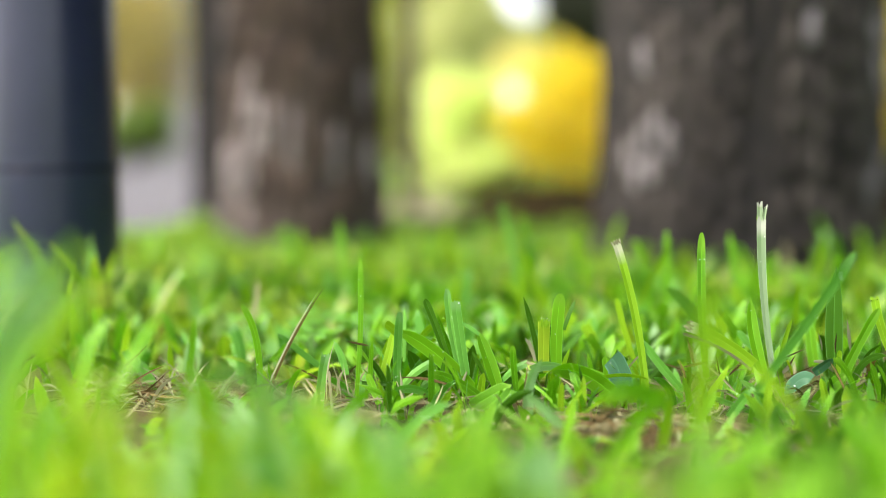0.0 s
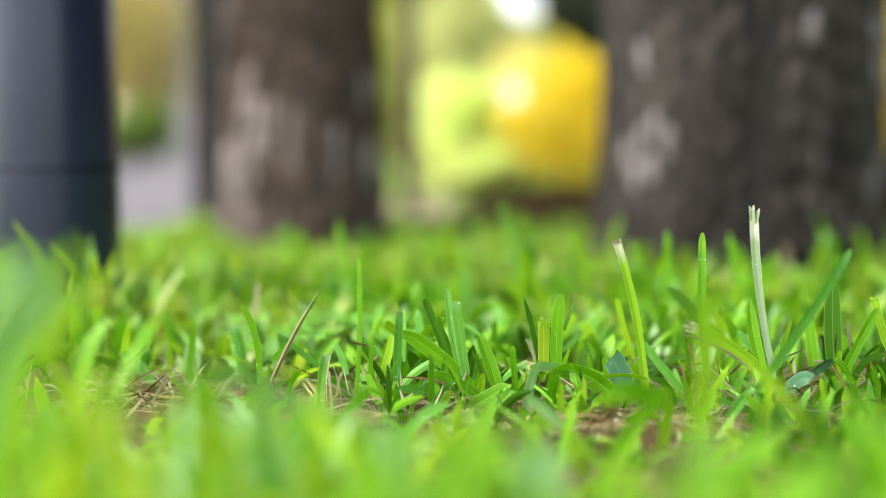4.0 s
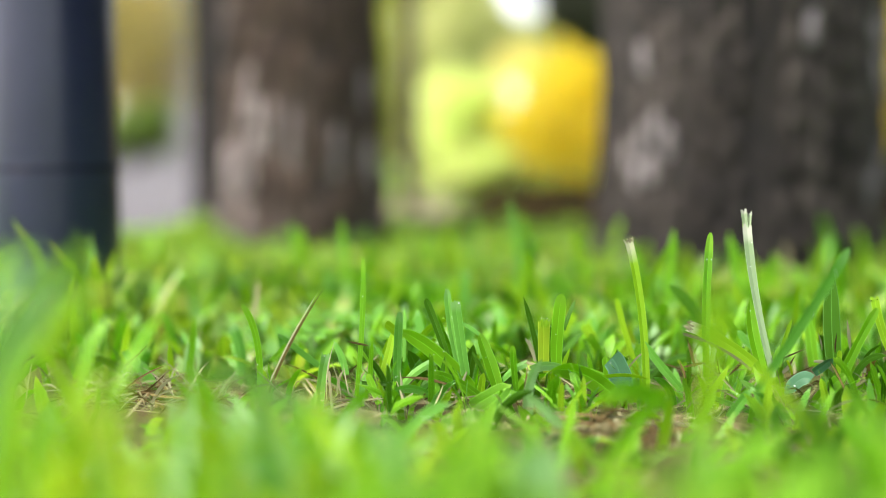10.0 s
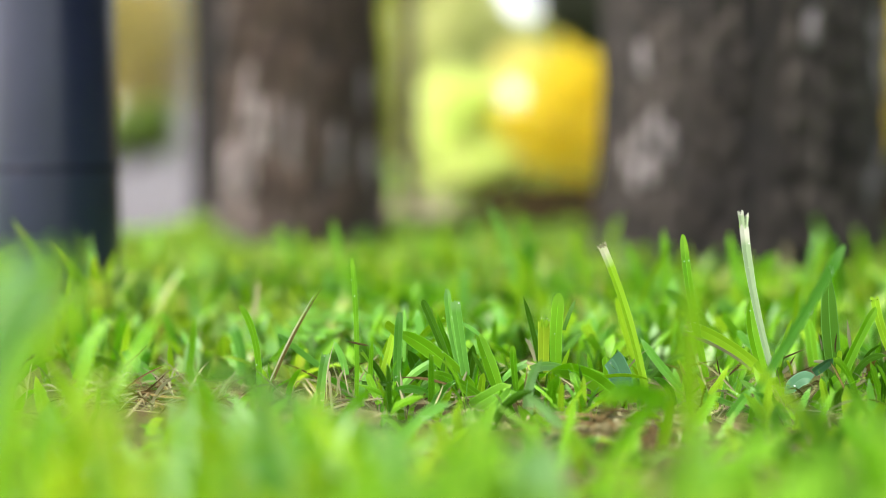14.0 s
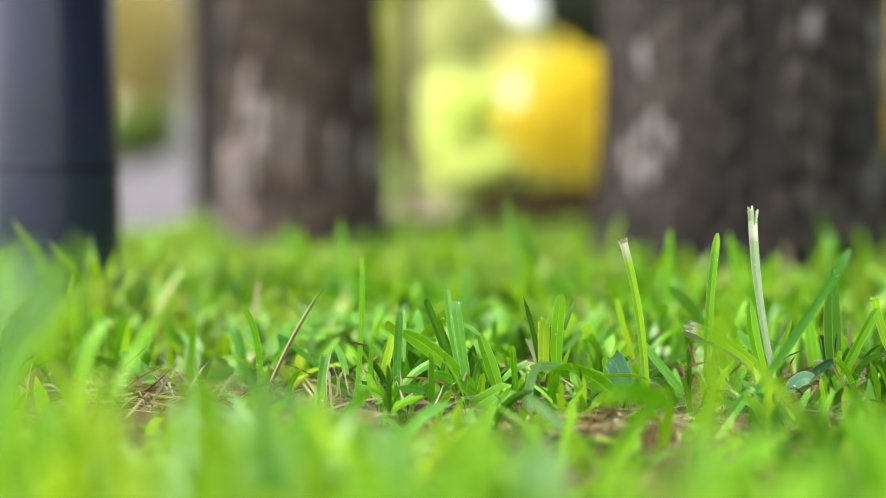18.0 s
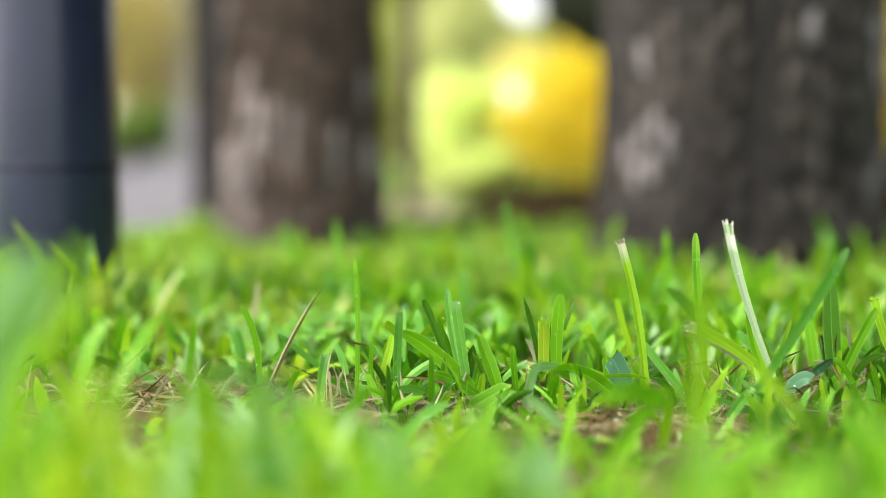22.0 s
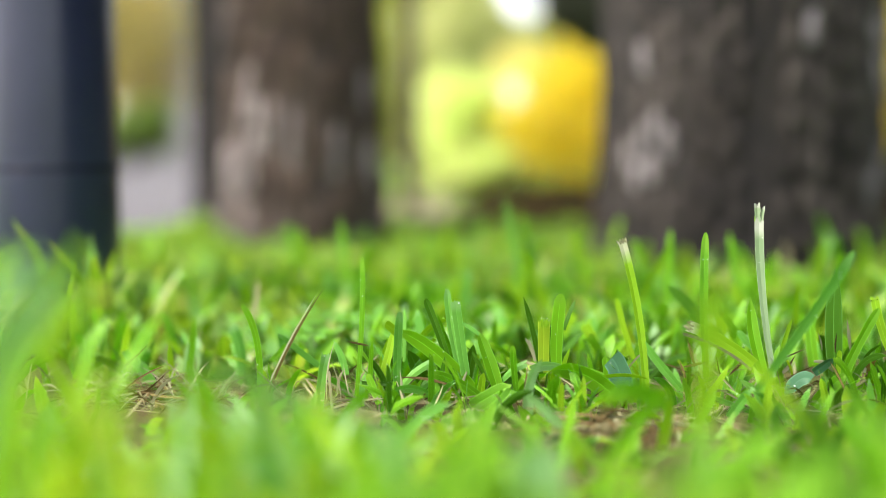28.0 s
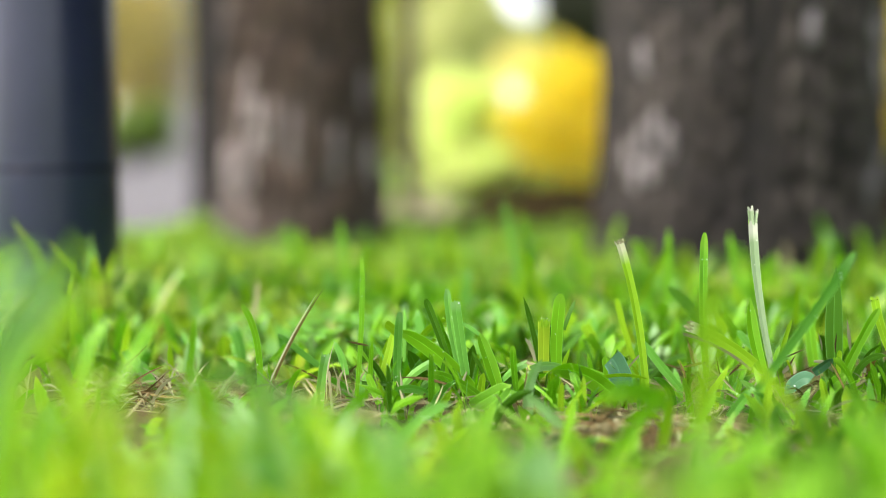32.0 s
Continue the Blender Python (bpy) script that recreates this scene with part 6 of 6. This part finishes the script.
# small tufts between the tall ones, each a thing with its blades
def small_tuft(seed, short, tall, wide, label):
    r = random.Random(seed)
    ob = tagged(new("grass_tuft"), label, "grass", group="small grass tufts")
    for k in range(r.choice((3, 4, 5))):
        a, ln = r.uniform(0, 6.28), r.uniform(short, tall)
        lean = r.uniform(0.1, 1.0)
        tip = (ln * math.sin(lean) * math.cos(a), ln * math.sin(lean) * math.sin(a), ln * math.cos(lean))
        mid = (tip[0] * 0.34, tip[1] * 0.34, tip[2] * 0.60)
        blade(ob, "grass_blade", (r.uniform(-0.004, 0.004), r.uniform(-0.004, 0.004), 0.0), mid, tip, wide * r.uniform(0.4, 1.1), r.choice(("point", "point", "lens", "cut")), r.choice((M_GREEN, M_GREEN, M_GREEN, M_GREEN, M_LIME, M_DARK, M_DARK, M_BLUE)), turn=r.uniform(-60, 60))
    return ob


def small_tufts(seed, n, y0, y1, sparse, size, label, clear=0.0):
    r = random.Random(seed)
    kinds = [small_tuft(seed * 10 + k, *size, label) for k in range(9)]
    for k in range(n):
        while True:
            y = r.uniform(y0, y1)
            x = r.uniform(-1, 1) * (0.40 * y + 0.03)
            if not bare(x, y) and (x > -0.05 or (y > clear and r.random() < sparse)):
                break
        m = pose(x, y, -0.003, 0, 0, r.uniform(0, 360))
        if k < len(kinds):
            kinds[k].matrix_basis = m
        else:
            copy_thing(kinds[k % len(kinds)], m)


small_tufts(9, 62, 0.555, 0.63, 0.10, (0.014, 0.034, 0.0042), "small tuft of short mown green blades")
small_tufts(10, 85, 0.63, 0.74, 0.45, (0.022, 0.038, 0.0065), "small tuft of broad mown green blades")
small_tufts(11, 145, 0.70, 1.00, 1.0, (0.026, 0.046, 0.0078), "leafy tuft of broad curving green blades", clear=0.77)


# loose dry stalks leaning and lying among the blades
def loose_stalks(n):
    r = random.Random(17)
    for k in range(n):
        y = r.uniform(0.56, 0.64)
        x = r.uniform(-1, 1) * 0.40 * y
        a, ln, up = r.uniform(0, 6.28), r.uniform(0.010, 0.036), r.uniform(-0.05, 0.85)
        tip = (ln * math.cos(up) * math.cos(a), ln * math.cos(up) * math.sin(a), ln * math.sin(up))
        mid = (tip[0] * 0.5, tip[1] * 0.5, tip[2] * 0.5 + r.uniform(0, 0.004))
        ob = blade(None, "dry_stalk", (x, y, r.uniform(0.0, 0.006)), mid, tip, r.uniform(0.0005, 0.0012), "needle", r.choice((M_STRAW, M_STRAW, M_BROWN)), fold=0.6)
        tagged(ob, "thin dry straw-coloured stalk lying among the grass", "straw", group="loose dry stalks")


loose_stalks(190)


def litter(name, seed, n, y0, y1, cx, rx, label, size=0.03):
    """Matted dry straw lying flat on the soil."""
    rng = np.random.default_rng(seed)
    x, y = rng.normal(cx, rx, n), rng.uniform(y0, y1, n)
    base = np.stack([x, y, rng.uniform(-0.002, 0.006, n)], -1)
    ob = new(name, ribbons(name, base, rng.uniform(0, 2 * math.pi, n), size * rng.uniform(0.4, 1.3, n), rng.uniform(0.0005, 0.0015, n), rng.normal(1.5, 0.12, n), rng.normal(0, 0.3, n), M_LITTER, 4))
    return tagged(ob, label, "straw", kind="stuff")


litter("straw_litter", 11, 900, 0.45, 0.80, 0.0, 0.20, "matted brown straw and stalks lying on the soil")


def straw_patch(seed, n, cx, cy, rx, ry, label):
    """A worn patch: separate dry straws crossing one another on the soil."""
    r = random.Random(seed)
    root = new("straw_patch")
    root.location = (cx, cy, -0.003)
    tagged(root, label, "straw")
    kinds = []
    for k in range(8):
        ln = r.uniform(0.010, 0.030)
        kinds.append(blade(root, "straw", (cx, cy, 0), (ln * 0.5, r.uniform(-0.002, 0.002), r.uniform(0, 0.002)), (ln, 0, r.uniform(-0.001, 0.003)), r.uniform(0.0006, 0.0014), "needle", (M_STRAW, M_RUST, M_RUST)[k % 3], turn=90, fold=0.6))
    for k in range(n):
        if k < 8:
            ob = kinds[k]
        else:
            ob = new("straw", kinds[k % 8].data)
            ob.parent = root
        a, q = r.uniform(0, 6.28), math.sqrt(r.random())
        ob.matrix_basis = pose(rx * q * math.cos(a), ry * q * math.sin(a), 0.003 + r.uniform(0, 0.006), r.uniform(0, 360), r.uniform(-12, 12), r.uniform(0, 360))
    return root


straw_patch(12, 120, -0.159, 0.612, 0.040, 0.024, "matted brown dry straw on a worn patch of soil")
straw_patch(13, 150, 0.079, 0.536, 0.028, 0.026, "matted brown dry straw on bare soil before the tufts")


def clover(seed, n, cx, cy, rx, ry):
    """A low patch of clover: small round leaflets in threes."""
    rng = np.random.default_rng(seed)
    vs, fs = [], []
    for _ in range(n):
        x, y, z = rng.normal(cx, rx), rng.normal(cy, ry), rng.uniform(0.008, 0.026)
        a0, tilt = rng.uniform(0, 6.28), rng.uniform(-0.5, 0.5)
        for k in range(3):
            a = a0 + k * 2.094
            o = len(vs)
            c = Vector((x + 0.0045 * math.cos(a), y + 0.0045 * math.sin(a), z))
            for j in range(7):
                b = 2 * math.pi * j / 7
                vs.append((c.x + 0.0042 * math.cos(b), c.y + 0.0042 * math.sin(b), c.z + 0.0042 * tilt * math.cos(b) + 0.0015 * math.cos(b - a)))
            fs.append(tuple(range(o, o + 7)))
    ob = new("clover_patch", mesh_from("clover_patch", vs, fs, M_CLOVER, [(0.5, 0.5)] * len(vs)))
    return tagged(ob, "low patch of bright green clover in the lawn", "clover", kind="stuff")


clover(41, 60, -0.072, 0.74, 0.035, 0.03)


def fallen_leaf(x, y, z, size, tilt, turn, label):
    """A small curled dead leaf with a stalk."""
    root = new("fallen_leaf")
    root.matrix_basis = pose(x, y, z, tilt, 0, turn)
    tagged(root, label, "leaf")
    vs, fs = [], []
    for i in range(9):
        s = i / 8
        w = size * 0.42 * math.sin(math.pi * min(1, 0.06 + 0.92 * s)) * (1 + 0.12 * math.sin(9 * s))
        c = size * (0.25 * (s - 0.5) ** 2)
        for a in (-1, -0.5, 0, 0.5, 1):
            vs.append((a * w, size * (s - 0.5), c + size * 0.16 * a * a + 0.0004 * math.sin(13 * s + 5 * a)))
    for i in range(8):
        for k in range(4):
            a = i * 5 + k
            fs.append((a, a + 1, a + 6, a + 5))
    lf = new("leaf_blade", mesh_from("leaf_blade", vs, fs, M_DEADLEAF))
    lf.parent = root
    part("leaf_stalk", tube(bmesh.new(), [(0, -0.5 * size, 0.06 * size), (0.02 * size, -0.8 * size, 0.02 * size)], [0.0005, 0.0004], 6), M_BROWN, root)
    return root


fallen_leaf(-0.184, 0.790, 0.004, 0.020, 50, 20, "curled yellow-brown dead leaf caught in the grass")
fallen_leaf(0.2125, 0.596, 0.020, 0.009, 60, 200, "small orange-brown dead leaf among dark green blades")


# ---- the wind: blades rock on their feet; degrees to the right of rest, every half second ----
WHITE = [1.9, -1.8, -0.7, -5.6, 1.9, -4.7, -4.7, -0.7, -0.7, -0.9, -1.1, -1.2, 0.2, 1.7, -5.3, -1.5, -0.4, 2.2, 0.2, 1.1, -3.5, 2.8, -7.0, 7.2, 13.9, -2.4, 2.5, -5.9, -4.7, -3.8, -1.9, 2.2, 6.4, 8.3, -8.5, 4.8, -1.2, -4.7, -2.7, -11.4, -1.2, -9.4, -14.1, -19.5, -10.8, -19.5, -5.3, -7.0, -7.3, 2.5, 0.8, -4.1, -2.9, -0.2, 2.5, 3.7, 1.1, -0.1, 1.4, 0.5, -7.0, -1.8, -1.8, 0.8, -1.2]
ROUND = [-0.5, -0.8, -1.2, -2.2, 0.5, -1.5, -0.5, -0.1, -0.2, -0.5, -0.7, -0.8, -0.1, -0.8, -0.8, 0.9, 0.9, 0.9, 0.9, 1.6, 3.0, -0.5, -1.2, 1.6, 4.7, 1.9, 3.6, 3.6, -8.1, -0.5, 0.2, 1.8, 3.4, 4.1, -4.0, 2.1, 5.8, 0.7, 2.1, -3.7, 1.4, -0.6, -0.3, -10.5, -3.0, -6.4, -0.3, -1.6, 1.8, 3.8, 2.1, 2.4, 2.3, 1.9, 1.6, 1.4, 1.1, 0.7, 1.1, 1.1, -2.0, 1.1, 0.7, 0.7, 0.7]
STUB = [-0.1, -0.1, -0.1, -4.2, 0.3, -1.4, -0.4, 0.3, 0.2, 0.1, -0.0, -0.1, -0.1, -0.1, -1.4, -0.1, 0.3, 0.6, 0.6, 4.4, 4.7, -2.6, -1.4, 1.2, 5.4, 1.8, 1.2, 3.1, -5.5, -1.0, -0.3, 1.4, 3.0, 3.8, -2.0, 1.5, 2.5, 1.0, -1.5, -3.3, 1.5, 2.3, 0.9, -3.9, 1.5, -6.1, 0.6, -0.1, 5.0, 4.1, 3.4, 2.8, 2.7, 2.6, 2.5, 2.5, 2.2, 1.8, 2.2, 2.2, -0.7, 0.3, 0.9, 1.2, 1.2]
BIG = [1.2, 0.6, -0.0, -0.7, -1.6, -1.0, -0.7, -0.7, -0.5, -0.2, 0.1, 0.3, -0.0, -1.0, -2.5, -0.0, 0.6, 0.3, -0.0, -0.7, -1.3, -1.3, -3.1, 0.3, 1.5, -0.0, 1.5, -0.7, -3.4, -2.5, -2.0, -1.0, 0.1, 0.6, -1.8, 0.2, -0.8, -3.2, -0.1, -3.5, 0.5, -3.2, -2.9, -1.7, -1.7, -4.2, -1.4, -3.2, -1.1, 0.2, 0.5, 0.5, 0.6, 0.8, 1.0, 1.1, 0.8, 0.8, 1.1, 1.1, -0.8, -1.1, 0.2, 0.5, 1.1]
THIN = [0.0, 0.0, -0.7, -0.4, -1.4, -1.1, -0.7, -0.7, -0.6, -0.4, -0.1, 0.0, 0.0, 0.0, -0.4, 0.7, 0.4, 0.0, 0.4, 1.4, 1.2, -0.2, -0.9, 0.7, 2.1, 0.7, 0.9, 0.7, -3.5, -0.7, -0.5, 0.0, 0.5, 0.7, -1.6, 0.2, 0.7, -1.2, -3.8, -3.1, -0.2, -1.6, -0.7, -1.4, -2.3, -5.9, -1.9, 0.0, 0.7, 0.7, 0.7, 0.2, 0.3, 0.5, 0.6, 0.7, 0.9, 0.7, 0.7, 0.7, -0.7, 0.2, 0.7, 0.7, 0.7]


def rock(ob, degs, gain=1.0, forth=0.0, lag=0.0):
    """Key a blade that rocks about its foot in the wind: sideways, and a little to and fro."""
    rest = ob.location.copy()
    rows = []
    for i, d in enumerate(degs):
        j = max(0, i - 1)
        a = (1 - lag) * d + lag * degs[j]
        rows.append((0.5 * i, pose(rest.x, rest.y, rest.z, forth * a, gain * a, 0)))
    walk(ob, rows)


def motions():
    """Everything that the wind moves. The gusts come at the same moments for all the grass."""
    # the bleached stem also twists on its foot: leaning right it shows its green back
    rest = stem_white.location.copy()
    rows, before = [], None
    for i, d in enumerate(WHITE):
        here = (d, 150 * min(1.0, max(0.0, (d - 5.0) / 2.0)))
        between = [(0.5 * i - 0.25, tuple((a + b) / 2 for a, b in zip(before, here)))] if before else []
        for t, (lean, twist) in between + [(0.5 * i, here)]:
            back = 20 * max(0.0, 1 - lean / 14) if lean > 0 else min(20 - 0.8 * lean, 32.0)
            side = lean + 15.3 * math.sin(radians(back)) / (1 + 0.15 * math.sin(radians(back)))
            rows.append((t, pose(rest.x, rest.y, rest.z, -back, side - 4.6 * (1 - math.cos(radians(twist))), 0) @ pose(0, 0, 0, 0, 0, twist)))
        before = here
    walk(stem_white, rows)
    rock(blade_1245, ROUND)
    rock(stalk_stub, STUB)
    rock(blade_big, BIG)
    rock(blade_thin, THIN)
    rock(blade_dark, THIN, 0.5)
    rock(blade_855, THIN, 0.25)
    rock(blade_992, STUB, 0.12, 0.5)
    rock(blade_1330, WHITE, 0.08)
    rock(blade_1470, BIG, 0.7, 0.8)
    rock(blade_1550, BIG, 0.4)
    rock(blade_hook, THIN, 0.3)
    rock(stalk_brown, THIN, 0.2)
    rock(leaf_wide, STUB, 0.12)
    rock(blade_1180, STUB, 0.9, lag=0.3)
    rock(near_haze, ROUND, 0.5)
    rock(near_left, THIN, 0.9, lag=0.5)
    rock(back_880, STUB, 1.3)
    rock(back_600, THIN, 1.5)
    rock(back_1480, BIG, 1.2)
    rock(back_1180, STUB, 1.2, lag=0.4)
    rock(post_a, STUB, 0.9)
    rock(post_b, THIN, 1.2)
    for k, ob in enumerate(TALL):
        rock(ob, (STUB, THIN, BIG)[k % 3], 0.6 + 0.12 * (k % 7), 0.4 * (k % 2), 0.1 * (k % 5))
    rock(swaying_branch, [d + (9.0 if 23 <= i <= 25 else 4.0 if i in (22, 26) else 0.0) for i, d in enumerate(STUB)], 1.6, 0.0, 0.1)


motions()
